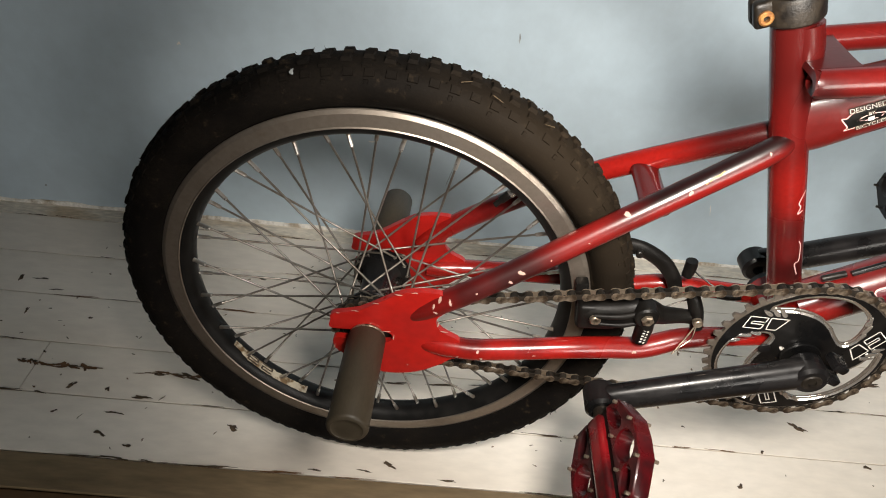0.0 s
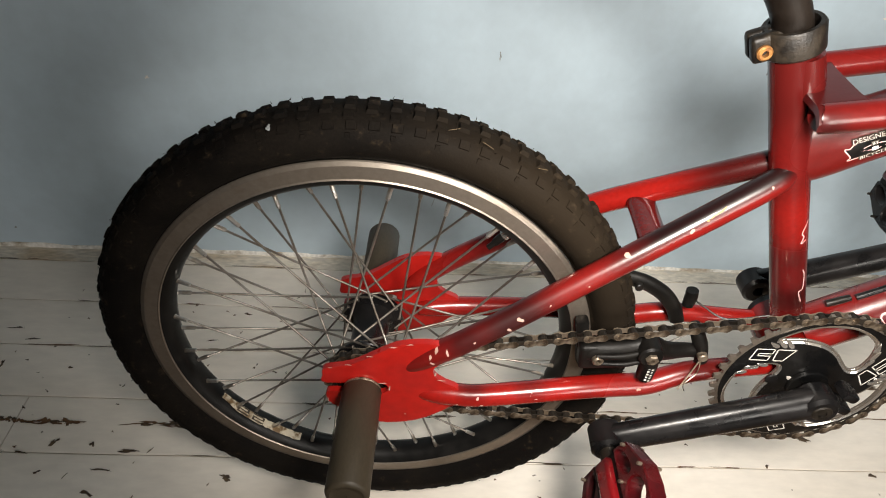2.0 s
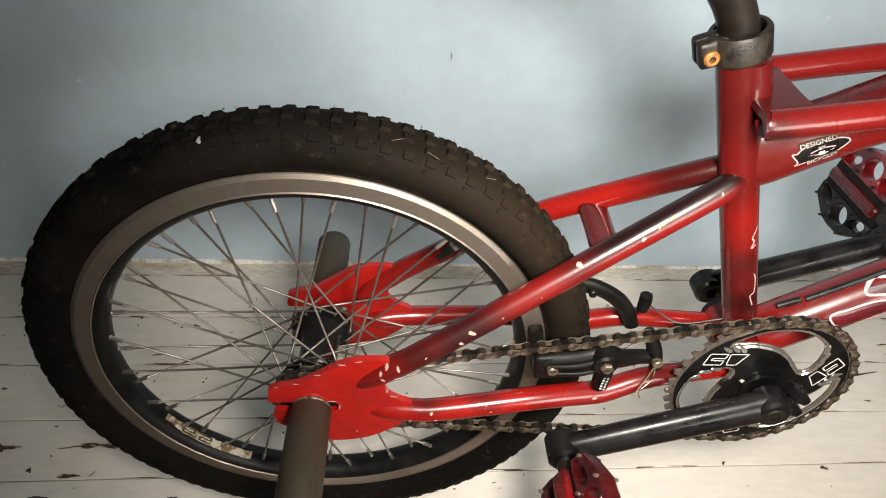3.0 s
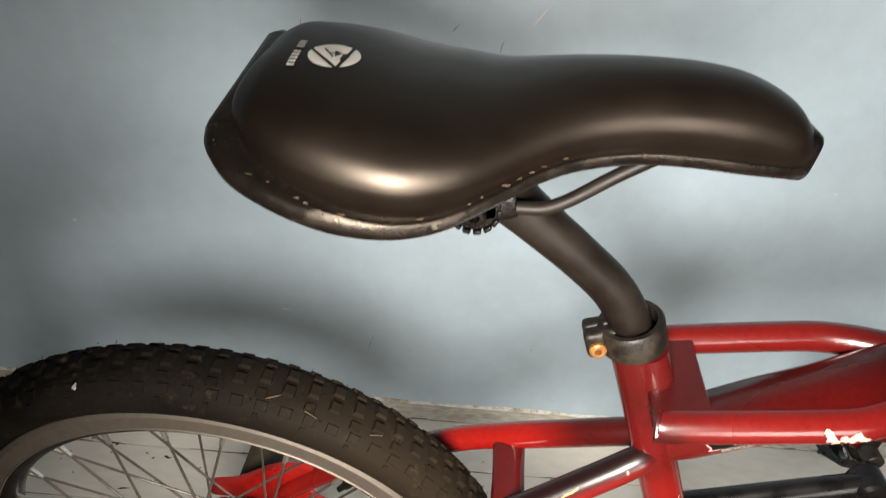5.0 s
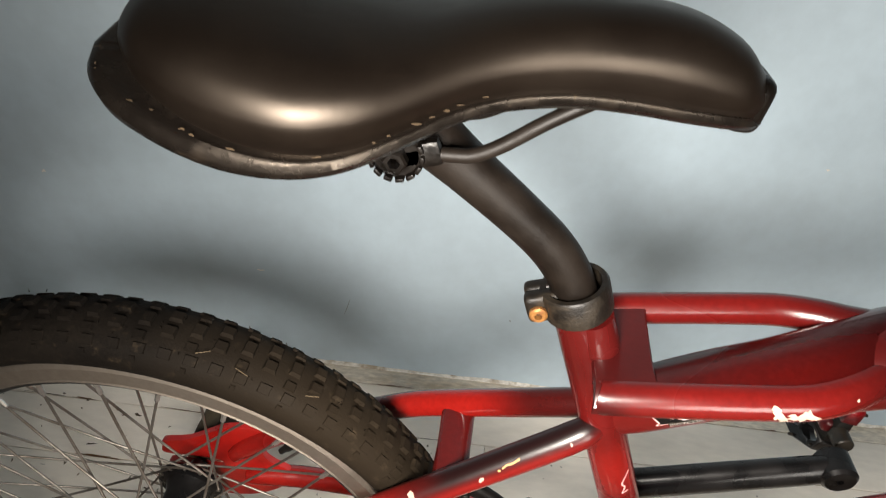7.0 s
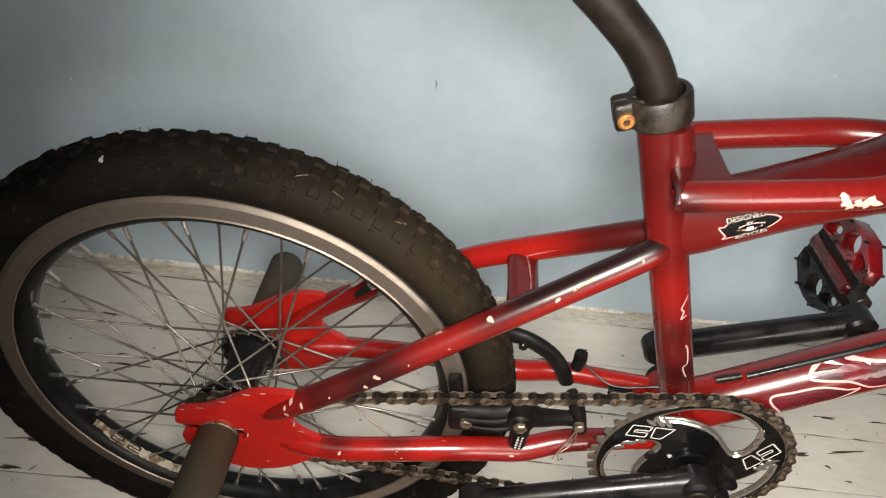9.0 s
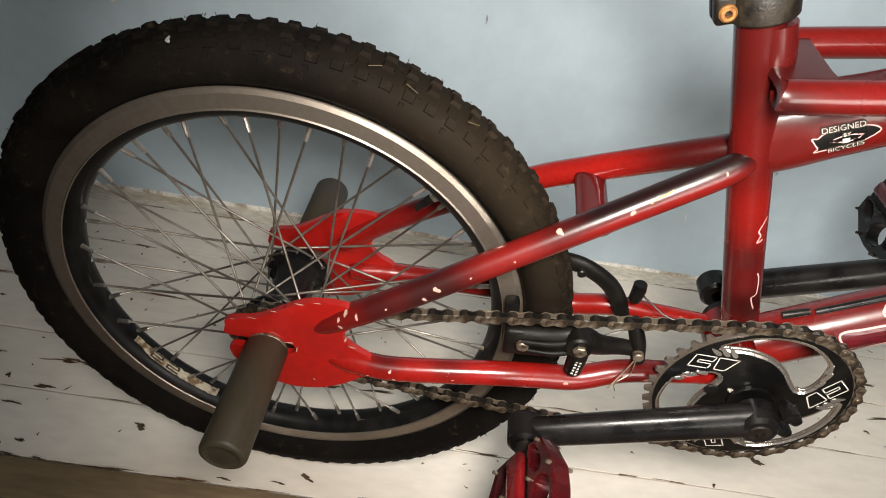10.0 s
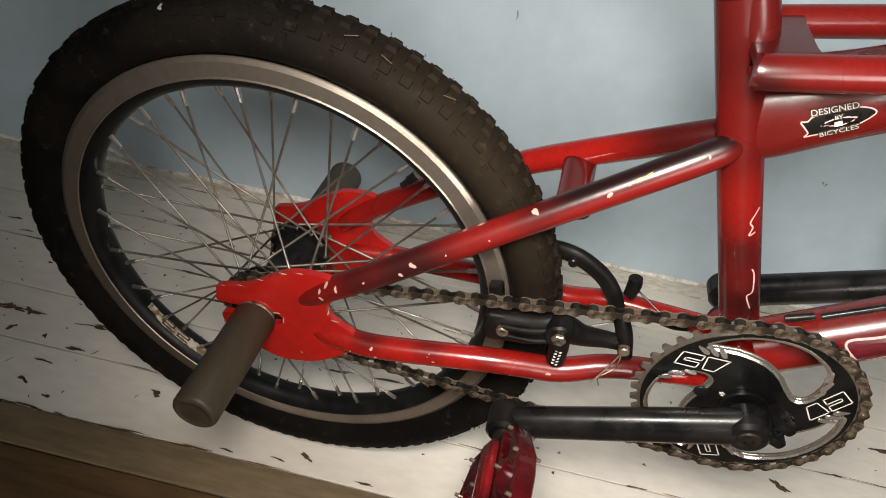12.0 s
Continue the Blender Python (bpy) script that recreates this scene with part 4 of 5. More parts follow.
def lip_w(x):
    return 0.0012 + 0.0072 * max(0.0, min(1.0, (0.150 - x) / 0.09)) ** 1.6


BULGE = 0.36                               # height of the widest line of the pad, as a share of its depth


def crown(v):
    return BULGE + (1 - BULGE) * (1 - min(1.0, abs(v)) ** 2.6) ** 0.56


def saddle_section(u):
    """Across and up for u from -1 to 1: domed above, tucked in below the widest line."""
    if abs(u) <= 0.8:
        v = math.copysign((abs(u) / 0.8) ** 0.7, u)
        return v * 1.02, crown(v)
    q = (abs(u) - 0.8) / 0.2
    return math.copysign(1.02 - 0.075 * q ** 1.6, u), BULGE * (1 - q)


def saddle_mesh():
    bm = bmesh.new()
    rows = []
    n = 50
    for x, w, c, e in SADX:
        row = []
        for k in range(n + 1):
            u = -1 + 2 * k / n
            back = 0.020 * max(0.0, 1 - abs(u)) * max(0.0, (0.085 - x) / 0.039)
            v, h = saddle_section(u)
            row.append(bm.verts.new((x + back * 0.3 + lip_w(x), (w - lip_w(x)) * v, e + 0.004 + (c - e - 0.004) * h)))
        rows.append(row)
    for a, b in zip(rows, rows[1:]):
        for k in range(n):
            bm.faces.new((a[k], a[k + 1], b[k + 1], b[k]))
    bm.faces.new(rows[-1])
    bm.faces.new(rows[0][::-1])
    low = []
    for (x, w, c, e), row in zip(SADX, rows):
        low.append([bm.verts.new((row[0].co.x, -w * 0.9, e - 0.002)), bm.verts.new((x, 0, e + 0.006)), bm.verts.new((row[0].co.x, w * 0.9, e - 0.002))])
    for i in range(len(rows) - 1):
        a, b = low[i], low[i + 1]
        bm.faces.new((a[0], b[0], b[1], a[1]))
        bm.faces.new((a[1], b[1], b[2], a[2]))
        bm.faces.new((rows[i][0], rows[i + 1][0], b[0], a[0]))
        bm.faces.new((rows[i][n], a[2], b[2], rows[i + 1][n]))
    bmesh.ops.holes_fill(bm, edges=bm.edges, sides=0)
    return bm


saddle = part("saddle", saddle_mesh(), LEATHER, bike, "glossy black vinyl saddle with a white round badge", 38)
bm = bmesh.new()
rows = []
loop = [(x, -w, e, lip_w(x)) for x, w, c, e in SADX] + [(x, w, e, lip_w(x)) for x, w, c, e in reversed(SADX)]
for i, (x, y, e, lw) in enumerate(loop):
    # the rim curls up round the far rear corner
    e += 0.013 * max(0.0, 1 - abs(x - 0.056) / 0.020) * max(0.0, min(1.0, (y - 0.010) / 0.035))
    a, b = loop[i - 1], loop[(i + 1) % len(loop)]
    t = Vector((b[0] - a[0], b[1] - a[1], 0))
    n2 = Vector((t.y, -t.x, 0)).normalized()
    p = Vector((x, y, e))
    f = 1.0 - 0.42 * max(0.0, min(1.0, (x - 0.11) / 0.08))
    rows.append([bm.verts.new(p - n2 * (lw + 0.006) + Vector((0, 0, 0.007 * f))), bm.verts.new(p - n2 * (lw + 0.002) + Vector((0, 0, 0.0048 * f))), bm.verts.new(p - n2 * lw * 0.5 + Vector((0, 0, 0.0052 * f))), bm.verts.new(p - n2 * 0.0008 + Vector((0, 0, 0.0036 * f))),
                 bm.verts.new(p + n2 * 0.0012), bm.verts.new(p - n2 * 0.0002 + Vector((0, 0, -0.0042 * f))), bm.verts.new(p - n2 * 0.004 + Vector((0, 0, -0.0050 * f))), bm.verts.new(p - n2 * 0.009 + Vector((0, 0, -0.001 * f)))])
for i in range(len(rows)):
    a, b = rows[i], rows[(i + 1) % len(rows)]
    for k in range(7):
        bm.faces.new((a[k], b[k], b[k + 1], a[k + 1]))
part("saddle_lip", bm, SHELL, saddle, "worn shiny black lip round the saddle base", 60)
for k in range(24):
    q = rng.uniform(0.02, 0.62)
    x, w, c, e = SADX[int(q * (len(SADX) - 1))]
    lw = lip_w(x)
    bm = bmesh.new()
    a, b = rng.uniform(0.0012, 0.0042), rng.uniform(0.0005, 0.0011)
    off = lw * rng.uniform(0.2, 1.0)
    nx = SADX[min(len(SADX) - 1, int(q * (len(SADX) - 1)) + 1)]
    t = Vector((nx[0] - x, -(nx[1] - w), 0)).normalized()
    m = Matrix.Translation((x + off * 0.3, -(w - off), e + 0.0059)) @ Matrix.Rotation(math.atan2(t.y, t.x), 4, "Z") @ pose(0, 0, 0, 35, 0, 0)
    bm.faces.new([bm.verts.new(m @ Vector((u, v, 0))) for u, v in flake(rng, a, b, 8, 0.4)])
    part("worn_fleck", bm, WORN_TAN, saddle, smooth=0)
part("saddle_nose_cap", box((0.018, 0.031, 0.026), pose(0.3212, 0, 0.7058, 0, 4, 0), 0.0085, segs=4), OILY, saddle, "black shell cap under the saddle nose")
for s in (-1, 1):
    part("saddle_rail", tube([(0.085, s * 0.028, 0.694, 0.0035), (0.120, s * 0.024, 0.674, 0.0035), (0.150, s * 0.022, 0.6655, 0.0035), (0.195, s * 0.022, 0.6660, 0.0035), (0.214, s * 0.022, 0.6705, 0.0035), (0.240, s * 0.020, 0.6900, 0.0035), (0.262, s * 0.017, 0.7040, 0.0035)], 12, 6), POST, saddle, "black steel saddle rail")
sclamp = part("saddle_clamp", disc(0.0135, -0.026, 0.026, (0.174, 0, 0.6640), 24, 0.003, 0.004), OILY, bike, "black ribbed saddle clamp")
for k in range(14):
    a = 2 * math.pi * k / 14
    part("rib", box((0.0022, 0.012, 0.0042), pose(0.174 + 0.0121 * math.cos(a), -0.0225, 0.6640 + 0.0121 * math.sin(a), 0, -math.degrees(a), 0), 0.0008), OILY, sclamp)
part("clamp_nut", disc(0.0062, -0.032, -0.025, (0.174, 0, 0.6630), 6, 0.0012, 0.003), OILY, sclamp)
part("clamp_cheek", box((0.022, 0.008, 0.013), pose(0.184, -0.022, 0.6645, 0, -20, 0), 0.003), OILY, sclamp)


def saddle_z(x, y):
    w, c, e = lerp_table([(float(r[0]), float(r[1]), float(r[2]), float(r[3])) for r in SADX], x)
    v = min(0.999, abs(y) / (w - lip_w(x)))
    return e + 0.004 + (c - e - 0.004) * crown(v / 1.02)


def badge_piece(loop):
    bm = bmesh.new()
    cx, cy = sum(p[0] for p in loop) / len(loop), sum(p[1] for p in loop) / len(loop)
    rings = [[bm.verts.new((cx + (x - cx) * k, cy + (y - cy) * k, 0)) for x, y in loop] for k in (1.0, 0.75, 0.5, 0.25)]
    mid = bm.verts.new((cx, cy, 0))
    n = len(loop)
    for a, b in zip(rings, rings[1:]):
        for k in range(n):
            bm.faces.new((a[k], a[(k + 1) % n], b[(k + 1) % n], b[k]))
    for k in range(n):
        bm.faces.new((rings[-1][k], rings[-1][(k + 1) % n], mid))
    for v in bm.verts:
        v.co.z = saddle_z(v.co.x, v.co.y) + 0.0006
    return bm


BC = (0.1032, -0.0175)


def on_badge(u, v):
    """u along the saddle's length, v across it, in radii."""
    return (BC[0] + 0.0112 * u - 0.001 * v, BC[1] + 0.0030 * u + 0.0122 * v)


def clip_half(loop, a, b, c):
    """The part of a polygon where a u + b v + c > 0."""
    out = []
    for p, q in zip(loop, loop[1:] + loop[:1]):
        fp, fq = a * p[0] + b * p[1] + c, a * q[0] + b * q[1] + c
        if fp > 0:
            out.append(p)
        if fp * fq < 0:
            t = fp / (fp - fq)
            out.append((p[0] + (q[0] - p[0]) * t, p[1] + (q[1] - p[1]) * t))
    return out


def through_two(p, q):
    a, b = q[1] - p[1], p[0] - q[0]
    n = math.hypot(a, b)
    return a / n, b / n, -(a * p[0] + b * p[1]) / n


round_badge = [(math.cos(2 * math.pi * k / 48), math.sin(2 * math.pi * k / 48)) for k in range(48)]
A1, B1, C1 = through_two((-0.92, 0.45), (0.11, -0.95))
A2, B2, C2 = through_two((0.66, 0.78), (0.20, -0.98))
sg1 = 1 if A1 * 0.2 + B1 * 0.5 + C1 > 0 else -1
sg2 = 1 if A2 * 0.0 + B2 * 0.3 + C2 > 0 else -1
left_bit = clip_half(round_badge, -sg1 * A1, -sg1 * B1, -sg1 * C1 - 0.07)
middle = clip_half(clip_half(round_badge, sg1 * A1, sg1 * B1, sg1 * C1 - 0.07), sg2 * A2, sg2 * B2, sg2 * C2 - 0.07)
right_bit = clip_half(round_badge, -sg2 * A2, -sg2 * B2, -sg2 * C2 - 0.07)
for loop in (left_bit, middle, right_bit):
    part("badge", badge_piece([on_badge(u, v) for u, v in loop]), PRINT, saddle, "white round badge print", 0)
for loop in ([(-0.30, 0.10), (-0.22, 0.10), (0.18, 0.02), (-0.02, 0.30), (0.22, 0.10), (0.34, 0.12), (0.02, -0.22), (0.08, -0.04)], [(-0.45, 0.42), (-0.38, 0.46), (-0.02, -0.22), (-0.06, -0.28)]):
    bm = badge_piece([on_badge(u, v) for u, v in loop])
    bmesh.ops.translate(bm, verts=bm.verts, vec=(0, 0, 0.0004))
    part("badge_bolt", bm, LEATHER, saddle, "", 0)
# brand word as plain bars
for k in range(9):
    if k == 5:
        continue
    c = (0.0872 - 0.00005 * k, -0.0330 + k * 0.0031)
    part("print_bar", badge_piece([(c[0] - 0.0016, c[1]), (c[0] + 0.0016, c[1] + 0.0004), (c[0] + 0.0015, c[1] + 0.0023), (c[0] - 0.0017, c[1] + 0.0019)]), PRINT, saddle, "", 0)

# ---- cranks, chainring, chain ----
def ring_pt(r, a):
    return (BB.x + r * math.cos(radians(a)), BB.z + r * math.sin(radians(a)))


SWOOSH = [(0.0690, 131), (0.0705, 114), (0.0708, 96), (0.0700, 77), (0.0655, 56), (0.0560, 43), (0.0450, 32), (0.0365, 33), (0.0350, 52), (0.0410, 75), (0.0490, 95), (0.0580, 114), (0.0640, 126)]


def swoosh(rot, grow):
    pts = []
    n = len(SWOOSH)
    base = [np.array(ring_pt(r, a + rot)) for r, a in SWOOSH]
    c = sum(base) / n
    loop = smooth_loop([tuple(p) for p in base], 4)
    m = len(loop)
    out = []
    for i, p in enumerate(loop):
        a, b = np.array(loop[i - 2]), np.array(loop[(i + 2) % m])
        t = (b - a) / (np.linalg.norm(b - a) + 1e-9)
        out.append((p[0] - t[1] * -grow, p[1] + t[0] * -grow))
    return out


inner = [swoosh(k * 120, 0.0) for k in range(3)]
ring = part("chainring", gear(40, 0.0778, 0.0838, RING_Y - 0.0015, RING_Y + 0.0015, BB, inner), ALU, bike, "bare metal chainring with forty teeth", 30)
face_loop = [ring_pt(0.0760, k * 3) for k in range(120)]
face = part("ring_face", plate(face_loop, RING_Y - 0.0024, RING_Y - 0.0015, [swoosh(k * 120, -0.0030) for k in range(3)]), RING_BLACK, ring, "black painted face with swoosh cut-outs", 30)
for k in range(3):
    a_loop, b_loop = swoosh(k * 120, -0.0031), swoosh(k * 120, 0.0004)
    bm = bmesh.new()
    va_ = [bm.verts.new((x, RING_Y - 0.0026, z)) for x, z in a_loop]
    vb_ = [bm.verts.new((x, RING_Y - 0.0004, z)) for x, z in b_loop]
    for i in range(len(va_)):
        j = (i + 1) % len(va_)
        bm.faces.new((va_[i], va_[j], vb_[j], vb_[i]))
    part("window_bevel", bm, SILVER, ring, "polished silver bevel of the cut-out", 60)
# polished teardrop fingers at the tips of the cut-outs
for k in range(3):
    for r, a, turn_, size in ((0.0668, 136, 150, 0.0075), (0.0635, 131, 140, 0.0085), (0.0600, 126, 132, 0.0085), (0.0640, 52, 80, 0.0070), (0.0590, 44, 70, 0.0080), (0.0525, 37, 60, 0.0065)):
        c, q = radians(a + k * 120), radians(turn_ + k * 120)
        x, z = ring_pt(r, a + k * 120)
        loop = [(x + size * (0.75 * math.cos(w)) * math.cos(q) - 0.0019 * math.sin(w) * (1.0 - 0.45 * math.cos(w)) * math.sin(q),
                 z + size * (0.75 * math.cos(w)) * math.sin(q) + 0.0019 * math.sin(w) * (1.0 - 0.45 * math.cos(w)) * math.cos(q)) for w in [2 * math.pi * i / 14 for i in range(14)]]
        part("engraved_tick", plate(loop, RING_Y - 0.0030, RING_Y - 0.0024), SILVER, face, "", 30)


def outline(loop, width, y):
    bm = bmesh.new()
    for p, q in zip(loop, loop[1:] + loop[:1]):
        d = np.array(q) - np.array(p)
        L = np.linalg.norm(d)
        d = d / L
        nrm = np.array((-d[1], d[0])) * width / 2
        e = d * width / 2
        c4 = [np.array(p) - e + nrm, np.array(q) + e + nrm, np.array(q) + e - nrm, np.array(p) - e - nrm]
        bm.faces.new([bm.verts.new((c[0], y, c[1])) for c in c4])
    return bm


# maker's mark as plain outlined shapes
MARK = ([(-0.0150, -0.0058), (-0.0150, 0.0058), (-0.0010, 0.0058), (-0.0010, -0.0058)], [(-0.0110, -0.0012), (-0.0110, 0.0012), (-0.0010, 0.0012), (-0.0010, -0.0012)],
        [(0.0034, -0.0058), (0.0010, 0.0058), (0.0150, 0.0058), (0.0110, -0.0058)])
for k in range(3):
    ang = 143 - k * 120
    cx, cz = ring_pt(0.0560, ang)
    for shape in MARK:
        c, s = math.cos(radians(ang - 141)), math.sin(radians(ang - 141))
        loop = [(cx + u * c - v * s, cz + u * s + v * c) for u, v in [(1.12 * (a + 0.2 * b), 1.2 * b) for a, b in shape]]
        part("outlined_mark", outline(loop, 0.0010, RING_Y - 0.00265), PRINT, face, "", 0)
bm = letters("40", 0.0052)
bmesh.ops.transform(bm, verts=bm.verts, matrix=pose(BB.x - 0.0190, RING_Y - 0.0027, BB.z + 0.006, 90, 35, 0))
part("numeral", bm, PRINT, face, smooth=0)
part("ring_boss", disc(0.0180, RING_Y - 0.0065, RING_Y - 0.002, BB, 40, 0.001, 0.005), RING_BLACK, ring)
part("ring_bolt", disc(0.0055, RING_Y - 0.0045, RING_Y - 0.002, (BB.x - 0.034, 0, BB.z + 0.004), 20, 0.0008), BLACK, ring)

ARM = Vector((-0.1700, 0, -0.0655))


def crank(side):
    s = side
    d = ARM * s
    yc = -0.0705 if s > 0 else 0.0800
    y0, y1 = yc, yc - 0.006 * s
    a, b = BB + Vector((0, y0, 0)), BB + d + Vector((0, y1, 0))
    rows = [(*(a + (b - a) * t), r) for t, r in ((0.02, 0.0165), (0.12, 0.0160), (0.5, 0.0155), (0.88, 0.0148), (0.985, 0.0140))]
    arm = part("crank_arm", tube(rows, 24, 4, flat=0.78), BLACK, bike, "black tubular crank arm")
    part("crank_boss", disc(0.0158, yc + 0.012 * s, yc - 0.0125 * s, BB, 40, 0.003, 0.006), BLACK, arm)
    part("spindle_bolt", disc(0.0088, yc - 0.0110 * s, yc - 0.0138 * s, BB, 24, 0.001, 0.0038), GREASE, arm)
    part("bolt_socket", disc(0.0038, yc - 0.0110 * s, yc - 0.0130 * s, BB, 6, 0.0004), GREASE, arm)
    p = BB + d
    part("pedal_eye", disc(0.0155, yc + 0.0080 * s, yc - 0.0200 * s, p, 32, 0.003, 0.003), BLACK, arm)
    # pinch bolt lugs past the spindle
    q = BB - d.normalized() * 0.0215
    for dz in (-0.008, 0.008) if s > 0 else ():
        part("pinch_lug", box((0.015, 0.018, 0.0085), pose(q.x, yc, q.z + dz, 0, 22, 0), 0.003), BLACK, arm)
    return p


def pedal(p, s, tilt, tones, core):
    """Platform pedal round its spindle along y. s: 1 towards the viewer. tones: of the cage's two halves."""
    y0 = -0.098 if s > 0 else 0.122
    base = Matrix.Translation((p.x, 0, p.z)) @ pose(0, 0, 0, 0, tilt, 0)

    def put(bm):
        bmesh.ops.transform(bm, verts=bm.verts, matrix=base)
        return bm
    ya, yb = (y0, y0 - 0.096 * s)
    mid, h = (ya + yb) / 2, 0.048
    body = part("pedal_body", put(box((0.020 if s > 0 else 0.014, 0.088, 0.026), pose(0, mid, 0), 0.005, segs=3)), core, bike, "dark red metal platform pedal")
    part("pedal_core", put(box((0.030, 0.094, 0.014), pose(0, mid, 0), 0.003)), PLASTIC, body)

    def lay(loop, t, holes=()):
        """A cage plate lying flat, its rims rounded over."""
        bm = plate(loop, -t / 2, t / 2, holes)
        bmesh.ops.transform(bm, verts=bm.verts, matrix=Matrix(((1, 0, 0, 0), (0, 0, 1, 0), (0, -1, 0, 0), (0, 0, 0, 1))))
        edges = [e for e in bm.edges if len(e.link_faces) == 2 and e.calc_face_angle(0) > 0.9]
        bmesh.ops.bevel(bm, geom=edges, offset=0.0013, segments=1, affect="EDGES")
        return bm
    for q, tone in zip((-1, 1), tones):
        loop = [(q * 0.0145, mid - h), (q * 0.030, mid - h * 0.97), (q * 0.0475, mid - h * 0.40), (q * 0.0490, mid), (q * 0.0475, mid + h * 0.36), (q * 0.032, mid + h * 0.96), (q * 0.0145, mid + h)]
        holes = [[(q * (cx + rx * math.cos(w) - sk * 0.35 * ry * math.sin(w)), mid + h * cy + ry * math.sin(w)) for w in [2 * math.pi * i / 16 for i in range(16)]]
                 for cx, cy, rx, ry, sk in ((0.0245, -0.64, 0.0068, 0.0120, -1.0), (0.0310, -0.04, 0.0120, 0.0140, 0.0), (0.0240, 0.64, 0.0066, 0.0125, 1.0))]
        cage = part("pedal_cage", put(lay(loop, 0.016, holes)), tone, body)
        for yy, xx in ((mid - h * 0.90, 0.027), (mid - h * 0.40, 0.0452), (mid + h * 0.34, 0.0452), (mid + h * 0.88, 0.031), (mid - h * 0.38, 0.0185), (mid + h * 0.30, 0.0185)):
            for z in (-1, 1):
                bm = tube([(q * xx, yy, z * 0.0075, 0.0017), (q * xx, yy, z * 0.0115, 0.0016)], 8, 0)
                part("grip_pin", put(bm), CHAIN if s > 0 else GREASE, cage)
    part("pedal_spindle", disc(0.0085, y0 + 0.014 * s, y0 - 0.003 * s, p, 20, 0.001), GREASE, body)


near_pedal = crank(1)
far_pedal = crank(-1)
pedal(near_pedal, 1, -70, (RED_CAGE, RED_CAGE), RED_ANO)
pedal(far_pedal + Vector((0.015, 0, 0.004)), -1, -82, (BLACK, RED_ANO), RED_CAGE)


# chain loop
def chain_path():
    c1, r1, c2, r2 = np.array((HUB.x, HUB.z)), 0.0325, np.array((BB.x, BB.z)), 0.0809
    d = c2 - c1
    L = np.linalg.norm(d)
    base = math.atan2(d[1], d[0])
    phi = math.acos((r1 - r2) / L)
    a_t, a_b = base + phi, base - phi
    # over the ring clockwise from the top tangent to the bottom one, then round the sprocket
    steps = [("line", c1 + r1 * np.array((math.cos(a_t), math.sin(a_t))), c2 + r2 * np.array((math.cos(a_t), math.sin(a_t)))), ("arc", c2, r2, a_t, a_b),
             ("line", c2 + r2 * np.array((math.cos(a_b), math.sin(a_b))), c1 + r1 * np.array((math.cos(a_b), math.sin(a_b)))), ("arc", c1, r1, a_b, a_t - 2 * math.pi)]
    out = []
    for st in steps:
        if st[0] == "line":
            out += [st[1] + (st[2] - st[1]) * k / 60 for k in range(60)]
        else:
            out += [st[1] + st[2] * np.array((math.cos(st[3] + (st[4] - st[3]) * k / 60), math.sin(st[3] + (st[4] - st[3]) * k / 60))) for k in range(60)]
    return out + [out[0]]


path = chain_path()
seglen = [0.0]
for a, b in zip(path, path[1:]):
    seglen.append(seglen[-1] + float(np.linalg.norm(b - a)))
total = seglen[-1]
links = 2 * round(total / 0.0127 / 2)
pitch = total / links


def along(s):
    s = s % total
    return Vector((float(np.interp(s, seglen, [p[0] for p in path])), 0, float(np.interp(s, seglen, [p[1] for p in path]))))


def link_mesh(outer):
    bm = bmesh.new()
    h = 0.0127
    out = []
    for cx in (0.0, h):
        for k in range(9):
            a = radians(90 + k * 22.5) if cx == 0 else radians(-90 + k * 22.5)
            out.append((cx + 0.0040 * math.cos(a), 0.0040 * math.sin(a)))
        out.append((h / 2, -0.0023 if cx == 0 else 0.0023))
    for s in (-1, 1):
        y = s * (0.0030 if outer else 0.0019)
        plate(out, y, y + s * 0.0010, bm=bm)
    for cx in (0.0, h):
        lathe([(0.00001, -0.0046), (0.0018, -0.0046), (0.0018, 0.0046), (0.00001, 0.0046)] if outer else [(0.00001, -0.0019), (0.0038, -0.0019), (0.0038, 0.0019), (0.00001, 0.0019)], 10, (cx, 0, 0), bm=bm)
    me = bpy.data.meshes.new("outer_link" if outer else "inner_link")
    bmesh.ops.recalc_face_normals(bm, faces=bm.faces)
    bm.to_mesh(me)
    bm.free()
    me.materials.append(CHAIN if outer else GREASE)
    me.shade_smooth()
    me.set_sharp_from_angle(angle=radians(35))
    return me


bm = bmesh.new()
for k in range(links):
    p = along(k * pitch)
    lathe([(0.00001, -0.0012), (0.0034, -0.0012), (0.0034, 0.0012), (0.00001, 0.0012)], 8, (p.x, RING_Y, p.z), bm=bm)
chain = part("chain", bm, GREASE, bike, "greasy brown roller chain")
pair = (link_mesh(True), link_mesh(False))
for k in range(links):
    a, b = along(k * pitch), along((k + 1) * pitch)
    d = b - a
    ob = new(pair[k % 2].name.split(".")[0], pair[k % 2])
    ob.parent = chain
    ob.matrix_local = pose(a.x, RING_Y, a.z, 0, -math.degrees(math.atan2(d.z, d.x)), 0)

